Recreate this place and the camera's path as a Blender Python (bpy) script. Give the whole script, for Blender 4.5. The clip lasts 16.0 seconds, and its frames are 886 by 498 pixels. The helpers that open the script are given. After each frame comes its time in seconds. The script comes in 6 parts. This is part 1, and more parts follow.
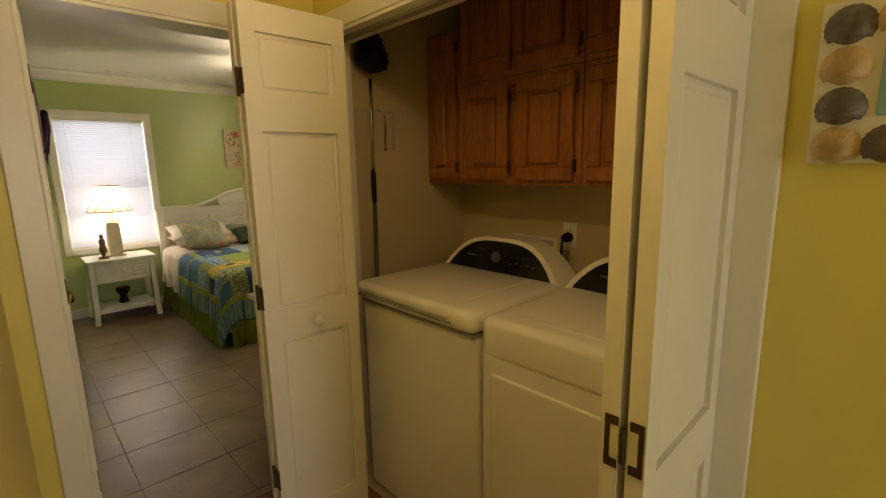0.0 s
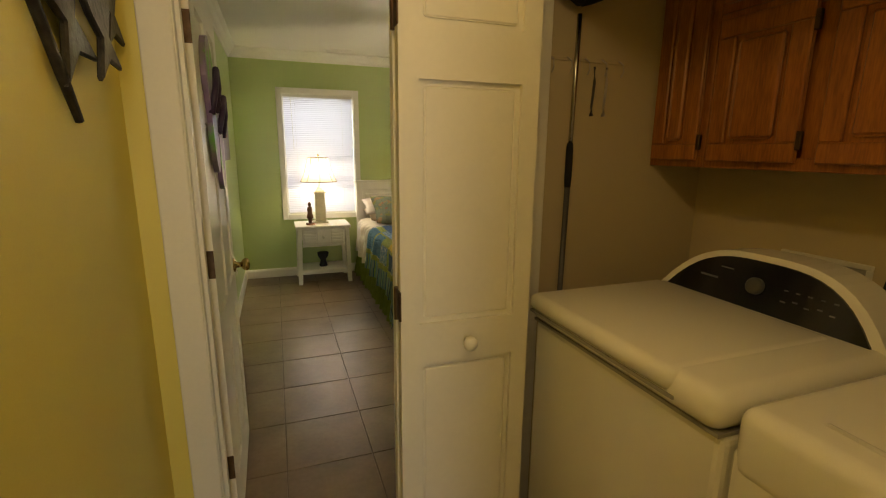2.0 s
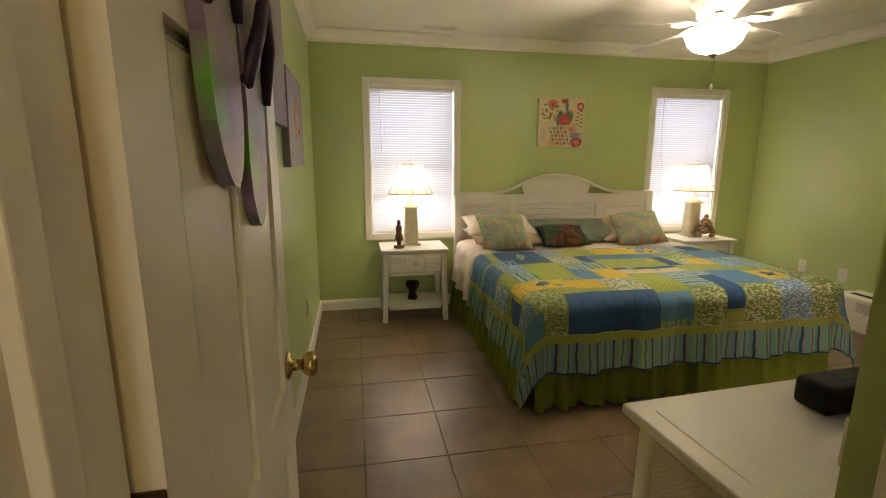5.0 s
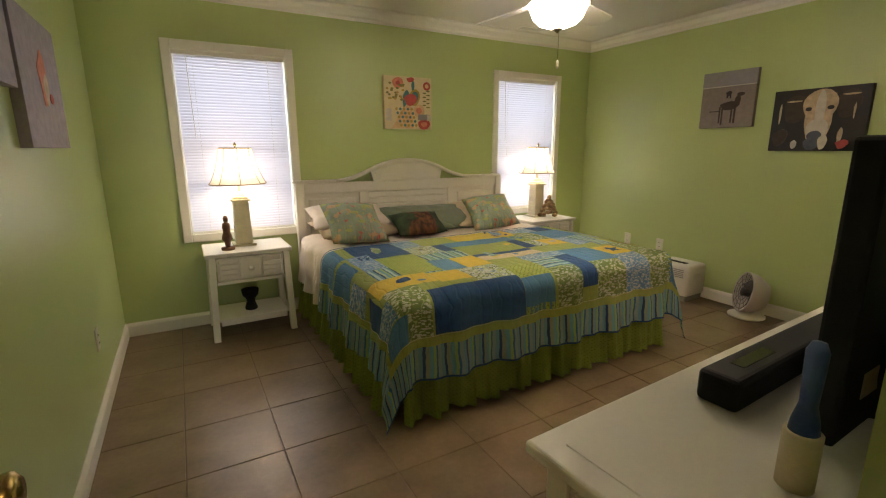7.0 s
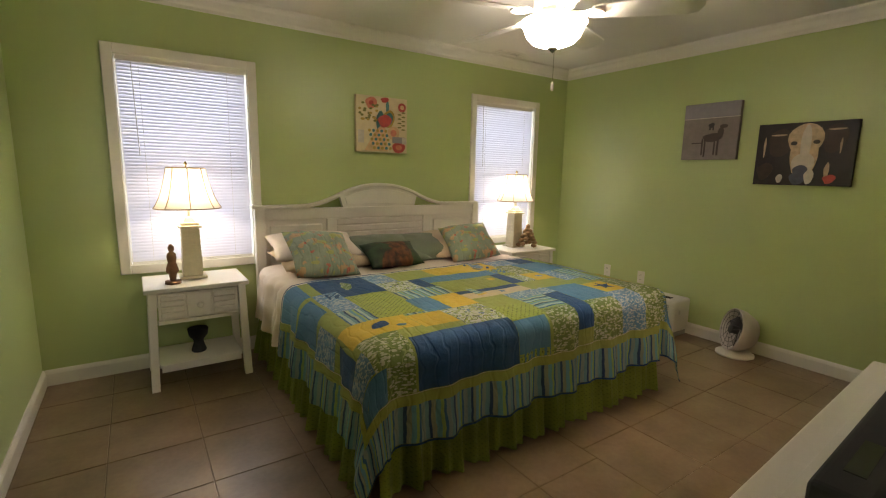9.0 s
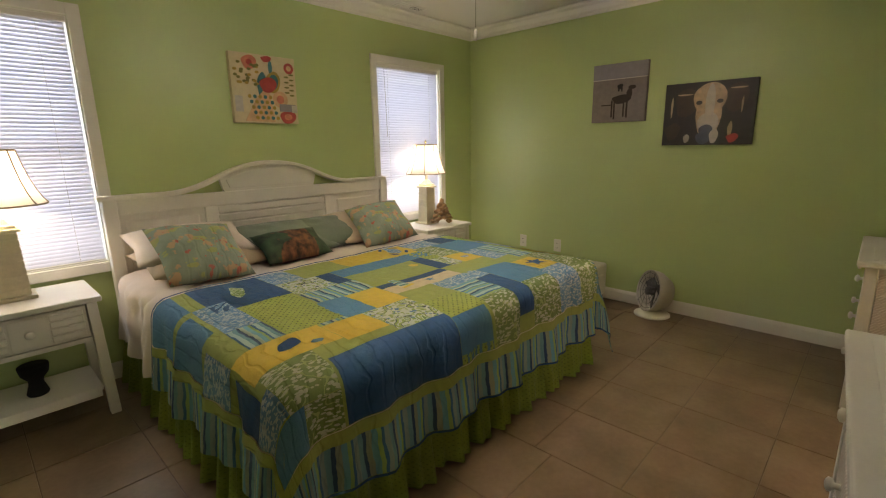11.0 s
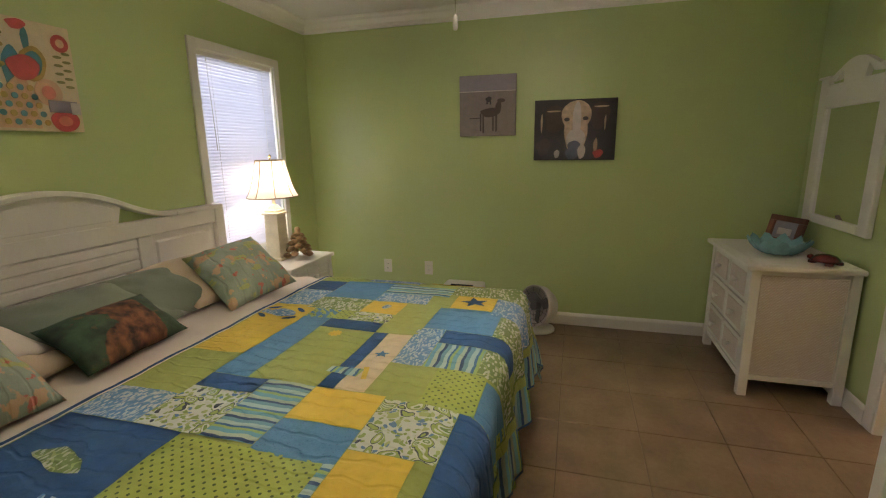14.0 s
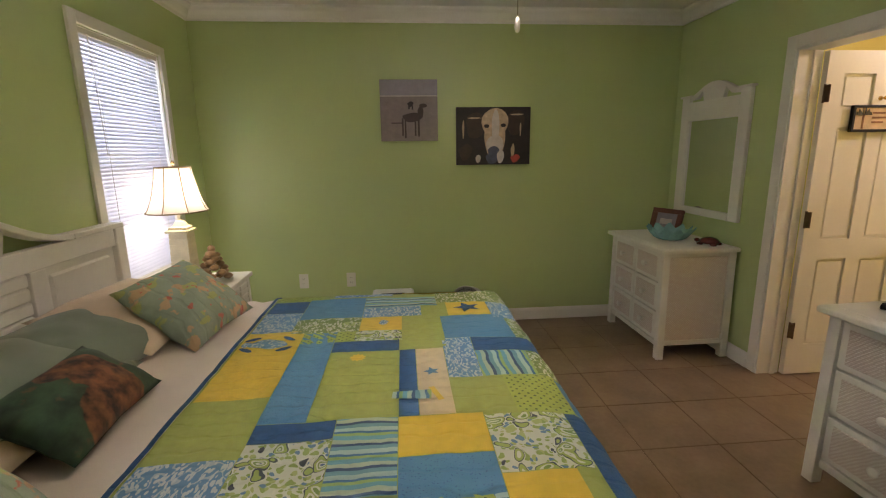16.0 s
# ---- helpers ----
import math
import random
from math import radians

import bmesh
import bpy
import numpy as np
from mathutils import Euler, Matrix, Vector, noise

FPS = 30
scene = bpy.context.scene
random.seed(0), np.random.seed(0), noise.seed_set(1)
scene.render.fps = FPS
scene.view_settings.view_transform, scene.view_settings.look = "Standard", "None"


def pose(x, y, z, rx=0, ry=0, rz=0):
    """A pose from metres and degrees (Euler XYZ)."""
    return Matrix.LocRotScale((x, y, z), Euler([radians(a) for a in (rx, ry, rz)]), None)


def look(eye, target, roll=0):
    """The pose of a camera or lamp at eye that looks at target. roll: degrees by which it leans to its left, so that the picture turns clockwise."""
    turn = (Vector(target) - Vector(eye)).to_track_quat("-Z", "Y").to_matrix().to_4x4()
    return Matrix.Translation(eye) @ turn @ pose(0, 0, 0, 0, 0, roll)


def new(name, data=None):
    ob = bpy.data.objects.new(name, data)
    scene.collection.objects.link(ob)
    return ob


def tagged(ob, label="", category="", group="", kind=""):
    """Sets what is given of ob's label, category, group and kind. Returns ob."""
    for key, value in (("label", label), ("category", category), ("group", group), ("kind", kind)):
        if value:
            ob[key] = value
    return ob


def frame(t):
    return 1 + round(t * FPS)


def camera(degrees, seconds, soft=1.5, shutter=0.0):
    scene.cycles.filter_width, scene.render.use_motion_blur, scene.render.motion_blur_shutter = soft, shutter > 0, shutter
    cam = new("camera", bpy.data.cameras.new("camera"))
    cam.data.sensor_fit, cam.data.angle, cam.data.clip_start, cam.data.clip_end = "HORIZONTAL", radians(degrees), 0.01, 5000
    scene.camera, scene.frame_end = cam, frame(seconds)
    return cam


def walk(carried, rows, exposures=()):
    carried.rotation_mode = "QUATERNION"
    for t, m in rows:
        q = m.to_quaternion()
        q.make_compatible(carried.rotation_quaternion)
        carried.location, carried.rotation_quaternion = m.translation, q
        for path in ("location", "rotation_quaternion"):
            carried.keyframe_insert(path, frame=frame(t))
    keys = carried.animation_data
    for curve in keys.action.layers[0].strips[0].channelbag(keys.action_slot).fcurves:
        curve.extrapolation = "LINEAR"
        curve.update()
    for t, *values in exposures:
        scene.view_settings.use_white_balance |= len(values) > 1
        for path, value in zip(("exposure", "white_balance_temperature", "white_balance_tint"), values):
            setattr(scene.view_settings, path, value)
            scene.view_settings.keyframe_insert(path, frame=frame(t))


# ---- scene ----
cam = camera(88.0, 16.0, soft=1.15)
PATH = [
    (0, (0.37, 0.154, 1.464), (1.724, 1.582, 1.106), -1.1),
    (0.5, (0.435, 0.222, 1.45), (1.712, 1.709, 1.056), -1.3),
    (0.8, (0.488, 0.293, 1.444), (1.732, 1.805, 1.038), -0.4),
    (1, (0.525, 0.343, 1.44), (1.719, 1.893, 1.024), -0.0),
    (1.5, (0.613, 0.464, 1.428), (1.611, 2.142, 0.994), 0.6),
    (1.8, (0.672, 0.544, 1.423), (1.459, 2.333, 0.999), 0.7),
    (2, (0.685, 0.589, 1.421), (1.35, 2.428, 1.0), 0.5),
    (2.5, (0.71, 0.748, 1.404), (1.057, 2.674, 0.993), -0.2),
    (3, (0.71, 0.958, 1.388), (0.939, 2.905, 0.992), 0.6),
    (3.2, (0.709, 1.041, 1.394), (0.921, 2.992, 1.009), 0.2),
    (5.3, (0.641, 1.868, 1.36), (1.102, 3.776, 0.975), 0.2),
    (5.5, (0.655, 1.905, 1.35), (1.189, 3.794, 0.966), 0.2),
    (6, (0.706, 1.981, 1.333), (1.393, 3.816, 0.927), -0.1),
    (6.5, (0.751, 2.074, 1.327), (1.603, 3.835, 0.911), -0.7),
    (7, (0.764, 2.139, 1.324), (1.724, 3.84, 0.895), -0.2),
    (7.5, (0.756, 2.201, 1.35), (1.731, 3.908, 0.978), 0.8),
    (8, (0.778, 2.286, 1.354), (1.814, 3.966, 1.025), 1.3),
    (8.2, (0.784, 2.319, 1.351), (1.819, 4.002, 1.041), 1.6),
    (10.3, (0.954, 2.666, 1.303), (2.267, 4.126, 0.92), -0.0),
    (10.5, (0.965, 2.701, 1.311), (2.311, 4.13, 0.928), -0.0),
    (11, (1.007, 2.82, 1.317), (2.422, 4.164, 0.879), -0.9),
    (11.5, (1.046, 2.932, 1.333), (2.547, 4.164, 0.853), -2.3),
    (12, (1.072, 3.042, 1.346), (2.708, 4.086, 0.863), -1.2),
    (12.5, (1.093, 3.225, 1.34), (2.846, 4.063, 0.87), 0.2),
    (13, (1.1, 3.398, 1.353), (2.944, 4.046, 0.927), 0.6),
    (13.5, (1.125, 3.591, 1.378), (2.981, 4.174, 0.911), 0.5),
    (14, (1.142, 3.754, 1.392), (3.02, 4.291, 0.965), -0.8),
    (14.5, (1.16, 3.948, 1.392), (3.072, 4.366, 0.983), -0.2),
    (15, (1.156, 4.111, 1.382), (3.092, 4.445, 1.006), -0.7),
    (15.5, (1.14, 4.306, 1.378), (3.102, 4.398, 1.003), 0.4),
    (16, (1.131, 4.477, 1.387), (3.082, 4.312, 0.979), -0.8),
]
walk(cam, [(t, look(eye, target, roll)) for t, eye, target, roll in PATH], exposures=[(0.0, 0.65, 7900, 11), (3.0, 0.68, 8300, 7), (5.5, 0.62, 7600, 13), (8.2, 0.49, 7150, 14), (11.5, 0.38, 6850, 15), (16.0, 0.36, 6500, 18)])

# ---- light ----
world = bpy.data.worlds.new("world")
scene.world = world
world.use_nodes = True
wnt = world.node_tree
sky = wnt.nodes.new("ShaderNodeTexSky")
sky.sky_type, sky.sun_disc, sky.sun_elevation, sky.sun_rotation = "NISHITA", False, radians(40), radians(200)
wnt.nodes["Background"].inputs["Strength"].default_value = 0.1
wnt.links.new(sky.outputs[0], wnt.nodes["Background"].inputs["Color"])


def area_lamp(name, m, power, sx, sy, color):
    d = bpy.data.lights.new(name, "AREA")
    d.energy, d.shape, d.size, d.size_y, d.color = power, "RECTANGLE", sx, sy, color
    ob = new(name, d)
    ob.matrix_basis = m
    return ob


def point_lamp(name, at, power, radius, color):
    d = bpy.data.lights.new(name, "POINT")
    d.energy, d.shadow_soft_size, d.color = power, radius, color
    ob = new(name, d)
    ob.location = at
    return ob


DAY = (0.86, 0.93, 1.0)
WARM = (1.0, 0.84, 0.62)
area_lamp("sky_light", pose(1.17, 6.11, 1.35, -90, 0, 0), 11.5, 0.80, 1.32, DAY)
area_lamp("sky_light", pose(3.92, 6.11, 1.35, -90, 0, 0), 11.5, 0.80, 1.32, DAY)
area_lamp("sky_light", pose(0.55, -3.05, 1.4, 90, 0, 0), 17, 0.9, 1.3, DAY)
point_lamp("lamp_bulb", (1.12, 5.78, 1.19), 4.0, 0.035, WARM)
point_lamp("lamp_bulb", (3.93, 5.79, 1.19), 4.0, 0.035, WARM)
point_lamp("fan_bulb", (2.58, 4.12, 2.0), 81, 0.05, (1.0, 0.905, 0.81))
point_lamp("hall_bulb", (0.75, 0.72, 2.30), 6.2, 0.07, (1.0, 0.75, 0.42))
point_lamp("bath_bulb", (3.1, 1.0, 2.2), 24, 0.07, (1.0, 0.79, 0.80))


# ---- materials ----
class N:
    def __init__(self, name):
        self.m = bpy.data.materials.new(name)
        self.m.use_nodes = True
        self.t = self.m.node_tree
        self.b = self.t.nodes["Principled BSDF"]

    def node(self, kind, **kw):
        n = self.t.nodes.new(kind)
        for k, v in kw.items():
            n.inputs[k.replace("_", " ")].default_value = v
        return n

    def link(self, a, b):
        self.t.links.new(a, b)

    def coord(self, which="Object"):
        return self.t.nodes.new("ShaderNodeTexCoord").outputs[which]

    def noise(self, scale, detail=4, vec=None, stretch=None):
        v = vec or self.coord()
        if stretch:
            mp = self.node("ShaderNodeMapping")
            mp.inputs["Scale"].default_value = stretch
            self.link(v, mp.inputs["Vector"])
            v = mp.outputs[0]
        n = self.node("ShaderNodeTexNoise", Scale=scale, Detail=detail)
        self.link(v, n.inputs["Vector"])
        return n.outputs["Fac"]

    def ramp(self, fac, stops, constant=False):
        r = self.t.nodes.new("ShaderNodeValToRGB")
        if constant:
            r.color_ramp.interpolation = "CONSTANT"
        els = r.color_ramp.elements
        while len(els) < len(stops):
            els.new(0.5)
        for e, (p, c) in zip(els, stops):
            e.position, e.color = p, (*c, 1)
        self.link(fac, r.inputs["Fac"])
        return r.outputs["Color"]

    def mix(self, fac, a, b, mode="MIX"):
        n = self.t.nodes.new("ShaderNodeMix")
        n.data_type, n.blend_type = "RGBA", mode
        for k, v in ((0, fac), (6, a), (7, b)):
            if isinstance(v, bpy.types.NodeSocket):
                self.link(v, n.inputs[k])
            else:
                n.inputs[k].default_value = v if k == 0 else (*v, 1)
        return n.outputs[2]

    def math(self, op, a, b=0.0):
        n = self.t.nodes.new("ShaderNodeMath")
        n.operation = op
        for k, v in ((0, a), (1, b)):
            if isinstance(v, bpy.types.NodeSocket):
                self.link(v, n.inputs[k])
            else:
                n.inputs[k].default_value = v
        return n.outputs[0]

    def bump(self, fac, strength, distance=0.002):
        n = self.node("ShaderNodeBump", Strength=strength, Distance=distance)
        self.link(fac, n.inputs["Height"])
        self.link(n.outputs[0], self.b.inputs["Normal"])

    def color(self, c):
        if isinstance(c, bpy.types.NodeSocket):
            self.link(c, self.b.inputs["Base Color"])
        else:
            self.b.inputs["Base Color"].default_value = (*c, 1)

    def set(self, rough=0.5, metal=0.0, sheen=0.0, spec=0.5):
        self.b.inputs["Roughness"].default_value = rough
        self.b.inputs["Metallic"].default_value = metal
        self.b.inputs["Sheen Weight"].default_value = sheen
        self.b.inputs["Specular IOR Level"].default_value = spec
        return self.m


def shade(c, k):
    return tuple(min(1.0, x * k) for x in c)


def plain(name, c, rough=0.5, metal=0.0, var=0.12, scale=6.0, grain=120.0, bump=0.15, sheen=0.0, stretch=None):
    n = N(name)
    big = n.noise(scale, 5, stretch=stretch)
    col = n.ramp(big, [(0.3, shade(c, 1 - var)), (0.7, shade(c, 1 + var))])
    fine = n.noise(grain, 3)
    n.color(n.mix(0.04 if var < 0.05 else 0.12, col, n.ramp(fine, [(0.35, shade(c, 0.7)), (0.65, shade(c, 1.2))])))
    n.bump(fine, bump)
    return n.set(rough, metal, sheen)


def wood(name, dark, light, rough=0.35, axis=(9, 9, 1.0)):
    n = N(name)
    g = n.noise(3.0, 8, stretch=axis)
    fine = n.noise(22.0, 6, stretch=axis)
    n.color(n.mix(0.4, n.ramp(g, [(0.3, dark), (0.7, light)]), n.ramp(fine, [(0.35, shade(dark, 0.6)), (0.65, light)])))
    n.bump(fine, 0.12)
    return n.set(rough)


GREEN = plain("green_wall_paint", (0.47, 0.57, 0.25), 0.31, var=0.03, scale=1.3, grain=260, bump=0.12)
YELLOW = plain("yellow_wall_paint", (0.74, 0.64, 0.19), 0.45, var=0.03, scale=1.3, grain=260, bump=0.12)
BEIGE = plain("beige_wall_paint", (0.55, 0.46, 0.30), 0.6, var=0.04, scale=1.3, grain=260, bump=0.12)
CEIL = plain("ceiling_paint", (0.78, 0.76, 0.70), 0.8, var=0.02, scale=2, grain=180, bump=0.25)
TRIM = plain("white_gloss_trim", (0.80, 0.78, 0.72), 0.3, var=0.02, scale=4, grain=90, bump=0.03)
DOORW = plain("white_door_paint", (0.80, 0.77, 0.68), 0.33, var=0.03, scale=3, grain=60, bump=0.06)
FURN = plain("white_furniture_paint", (0.80, 0.78, 0.72), 0.36, var=0.03, scale=5, grain=70, bump=0.06)
ENAMEL = plain("white_enamel", (0.80, 0.78, 0.72), 0.16, var=0.01, scale=2, grain=400, bump=0.02)
BLACKP = plain("black_gloss_plastic", (0.006, 0.006, 0.008), 0.2, var=0.1, bump=0.02)
BLACKM = plain("black_matt_plastic", (0.005, 0.005, 0.006), 0.8, var=0.1, bump=0.05)
GREY = plain("grey_plastic", (0.32, 0.31, 0.29), 0.4, var=0.04, bump=0.05)
PLASTW = plain("white_plastic", (0.72, 0.70, 0.64), 0.35, var=0.02, bump=0.03)
DKGREY = plain("dark_grey_plastic", (0.075, 0.072, 0.07), 0.45, var=0.05, bump=0.05)
BEIGEP = plain("warm_grey_plastic", (0.50, 0.46, 0.42), 0.4, var=0.04, bump=0.05)
BRASS = plain("antique_brass", (0.48, 0.34, 0.14), 0.25, 1.0, var=0.15, scale=30, bump=0.05)
BRONZE = plain("dark_bronze", (0.10, 0.06, 0.035), 0.42, 0.8, var=0.3, scale=20, bump=0.2)
CHROME = plain("brushed_nickel", (0.55, 0.53, 0.48), 0.25, 1.0, var=0.05, bump=0.03)
CHERRY = wood("cherry_stained_wood", (0.20, 0.062, 0.018), (0.42, 0.15, 0.040))
HALLFLOOR = wood("red_brown_wood_floor", (0.12, 0.04, 0.02), (0.28, 0.11, 0.05), 0.4, (9, 1, 9))
SHEET = plain("cream_sheet_cotton", (0.74, 0.65, 0.57), 0.85, var=0.05, scale=9, grain=500, bump=0.2, sheen=0.2)
PILLOWC = plain("tan_pillow_cotton", (0.60, 0.47, 0.33), 0.85, var=0.05, scale=9, grain=500, bump=0.2, sheen=0.2)
SAGE = plain("sage_pillow_cotton", (0.135, 0.165, 0.115), 0.85, var=0.06, scale=9, grain=500, bump=0.2, sheen=0.2)
TERRA = plain("brown_resin", (0.22, 0.10, 0.05), 0.5, var=0.4, scale=18, bump=0.3)
TERRAL = plain("tan_resin", (0.34, 0.21, 0.105), 0.5, var=0.4, scale=25, bump=0.3)
AQUA = plain("aqua_glazed_glass", (0.22, 0.42, 0.44), 0.2, var=0.25, scale=12, bump=0.05)
BLUEH = plain("blue_rubber", (0.02, 0.06, 0.18), 0.5, var=0.1, bump=0.05)
CREAMC = plain("cream_ceramic", (0.66, 0.60, 0.42), 0.35, var=0.12, scale=14, bump=0.1)
PAPER = plain("cream_paper_roll", (0.66, 0.56, 0.36), 0.6, var=0.05, bump=0.05)
GOLD = plain("gold_cord", (0.30, 0.22, 0.11), 0.6, var=0.1, bump=0.1)
GROUT = plain("brown_grout", (0.13, 0.09, 0.058), 0.9, var=0.1, scale=20, bump=0.3)
VINYL = plain("cream_vinyl", (0.58, 0.50, 0.34), 0.4, var=0.05, scale=5, bump=0.05)


def tile_material():
    n = N("beige_floor_tile")
    v = n.t.nodes.new("ShaderNodeObjectInfo").outputs["Random"]
    geo = n.t.nodes.new("ShaderNodeNewGeometry").outputs["Position"]
    cloud = n.noise(4.5, 7, vec=geo)
    fine = n.noise(40, 5, vec=geo)
    c = n.ramp(cloud, [(0.34, (0.130, 0.080, 0.043)), (0.5, (0.190, 0.124, 0.070)), (0.66, (0.252, 0.176, 0.106))])
    c = n.mix(0.25, c, n.ramp(fine, [(0.3, (0.155, 0.102, 0.058)), (0.7, (0.300, 0.222, 0.145))]))
    n.color(n.mix(0.25, c, n.ramp(v, [(0.0, (0.155, 0.100, 0.056)), (1.0, (0.230, 0.158, 0.094))])))
    n.bump(fine, 0.12)
    return n.set(0.31)


TILE = tile_material()


def translucent(name, c, amount, rough=0.6):
    n = N(name)
    fine = n.noise(300, 2)
    n.color(n.ramp(fine, [(0.3, shade(c, 0.95)), (0.7, c)]))
    n.set(rough)
    tr = n.t.nodes.new("ShaderNodeBsdfTranslucent")
    tr.inputs["Color"].default_value = (*c, 1)
    mx = n.t.nodes.new("ShaderNodeMixShader")
    mx.inputs[0].default_value = amount
    n.link(n.b.outputs[0], mx.inputs[1])
    n.link(tr.outputs[0], mx.inputs[2])
    n.link(mx.outputs[0], n.t.nodes["Material Output"].inputs["Surface"])
    return n.m


SLAT = translucent("white_blind_vinyl", (0.76, 0.77, 0.87), 0.055, 0.4)
LINEN = translucent("cream_lamp_linen", (0.88, 0.82, 0.74), 0.40)
FROST = translucent("frosted_bowl_glass", (0.95, 0.92, 0.85), 0.38, 0.3)


def glass_material():
    n = N("window_glass")
    n.color((1, 1, 1))
    n.b.inputs["Transmission Weight"].default_value = 1.0
    n.b.inputs["IOR"].default_value = 1.02
    return n.set(0.0)


GLASS = glass_material()
_m = N("mirror_silver")
_m.color((0.9, 0.9, 0.9))
MIRROR = _m.set(0.015, 1.0)


def fabric(name, maker):
    n = N(name)
    uv = n.coord("UV")
    n.color(maker(n, uv))
    weave = n.noise(420, 2, vec=uv)
    puff = n.noise(16, 3, vec=uv)
    stitch = n.node("ShaderNodeTexWave", Scale=5.0, Distortion=5.0)
    stitch.inputs["Detail Scale"].default_value = 1.5
    n.link(uv, stitch.inputs["Vector"])
    groove = n.ramp(stitch.outputs["Fac"], [(0.0, (0, 0, 0)), (0.14, (1, 1, 1))])
    n.bump(n.math("ADD", n.math("ADD", n.math("MULTIPLY", weave, 0.15), puff), n.math("MULTIPLY", groove, 0.25)), 0.7, 0.012)
    return n.set(0.85, 0.0, 0.03)


def toned(c, k=0.12):
    def make(n, uv):
        return n.ramp(n.noise(30, 4, vec=uv), [(0.3, shade(c, 1 - k)), (0.7, shade(c, 1 + k))])
    return make


def speckled(c, c2, scale=70, cut=0.22):
    def make(n, uv):
        v = n.node("ShaderNodeTexVoronoi", Scale=scale)
        n.link(uv, v.inputs["Vector"])
        return n.ramp(v.outputs["Distance"], [(0.0, c2), (cut, c)], True)
    return make


def warped(n, uv, scale, amount):
    """The cloth's coordinates, bent by soft noise so that printed motifs curl."""
    d = n.node("ShaderNodeTexNoise", Scale=scale, Detail=1.0)
    n.link(uv, d.inputs["Vector"])
    c = n.t.nodes.new("ShaderNodeVectorMath")
    c.operation = "MULTIPLY_ADD"
    n.link(d.outputs["Color"], c.inputs[0])
    c.inputs[1].default_value = (amount, amount, 0)
    n.link(uv, c.inputs[2])
    return c.outputs[0]


def paisley(n, uv):
    """Curled green drops with ringed edges on a white ground full of small blue and green sprigs."""
    w = warped(n, uv, 13.0, 0.11)
    drop = n.node("ShaderNodeTexVoronoi", Scale=17.0)
    n.link(w, drop.inputs["Vector"])
    rings = n.ramp(drop.outputs["Distance"], [(0.0, (0.05, 0.09, 0.20)), (0.08, (0.56, 0.60, 0.48)), (0.14, (0.17, 0.26, 0.06)), (0.20, (0.60, 0.62, 0.52)), (0.27, (0.30, 0.38, 0.09)), (0.39, (0.03, 0.045, 0.06)), (0.43, (0.62, 0.64, 0.55))], True)
    sprig = n.node("ShaderNodeTexVoronoi", Scale=62.0)
    n.link(warped(n, uv, 20.0, 0.05), sprig.inputs["Vector"])
    tone = n.ramp(sprig.outputs["Color"], [(0.0, (0.24, 0.33, 0.08)), (0.45, (0.10, 0.20, 0.34)), (0.62, (0.36, 0.42, 0.16)), (0.85, (0.04, 0.05, 0.07))], True)
    ground = n.mix(n.ramp(sprig.outputs["Distance"], [(0.0, (1, 1, 1)), (0.5, (0, 0, 0))], True), (0.56, 0.59, 0.50), tone)
    inside = n.ramp(drop.outputs["Distance"], [(0.0, (1, 1, 1)), (0.47, (0, 0, 0))], True)
    return n.mix(inside, ground, rings)


def leaves(ground, leaf, stem, scale):
    """Slender pale leaves scattered every way over a plain ground, with thin curling stems."""
    def make(n, uv):
        masks = None
        for turn, k in ((35, 1.0), (-40, 1.13), (88, 0.9)):
            mp = n.node("ShaderNodeMapping")
            mp.inputs["Rotation"].default_value = (0, 0, radians(turn))
            mp.inputs["Scale"].default_value = (scale * k, scale * k * 2.5, 1)
            n.link(warped(n, uv, 9.0, 0.05), mp.inputs["Vector"])
            v = n.node("ShaderNodeTexVoronoi", Scale=1.0)
            n.link(mp.outputs[0], v.inputs["Vector"])
            m = n.math("LESS_THAN", v.outputs["Distance"], 0.30)
            masks = m if masks is None else n.math("MAXIMUM", masks, m)
        vine = n.math("LESS_THAN", n.math("ABSOLUTE", n.math("SUBTRACT", n.noise(scale * 0.55, 1, vec=uv), 0.5)), 0.018)
        return n.mix(masks, n.mix(vine, ground, stem), leaf)
    return make


def island(n, uv):
    """Soft sage cloth with scattered coral, peach and yellow-green printed blots."""
    c = n.ramp(n.noise(9, 4, vec=uv), [(0.3, (0.23, 0.29, 0.21)), (0.7, (0.33, 0.39, 0.30))])
    for scale, cut, tone, off in ((15, 0.57, (0.58, 0.36, 0.20), 0.0), (13, 0.58, (0.40, 0.42, 0.14), 3.1), (20, 0.62, (0.55, 0.13, 0.10), 7.7)):
        mp = n.node("ShaderNodeMapping")
        mp.inputs["Location"].default_value = (off, off * 0.7, 0)
        n.link(uv, mp.inputs["Vector"])
        c = n.mix(n.ramp(n.noise(scale, 3, vec=mp.outputs[0]), [(cut, (0, 0, 0)), (cut + 0.03, (0.85, 0.85, 0.85))]), c, tone)
    return c


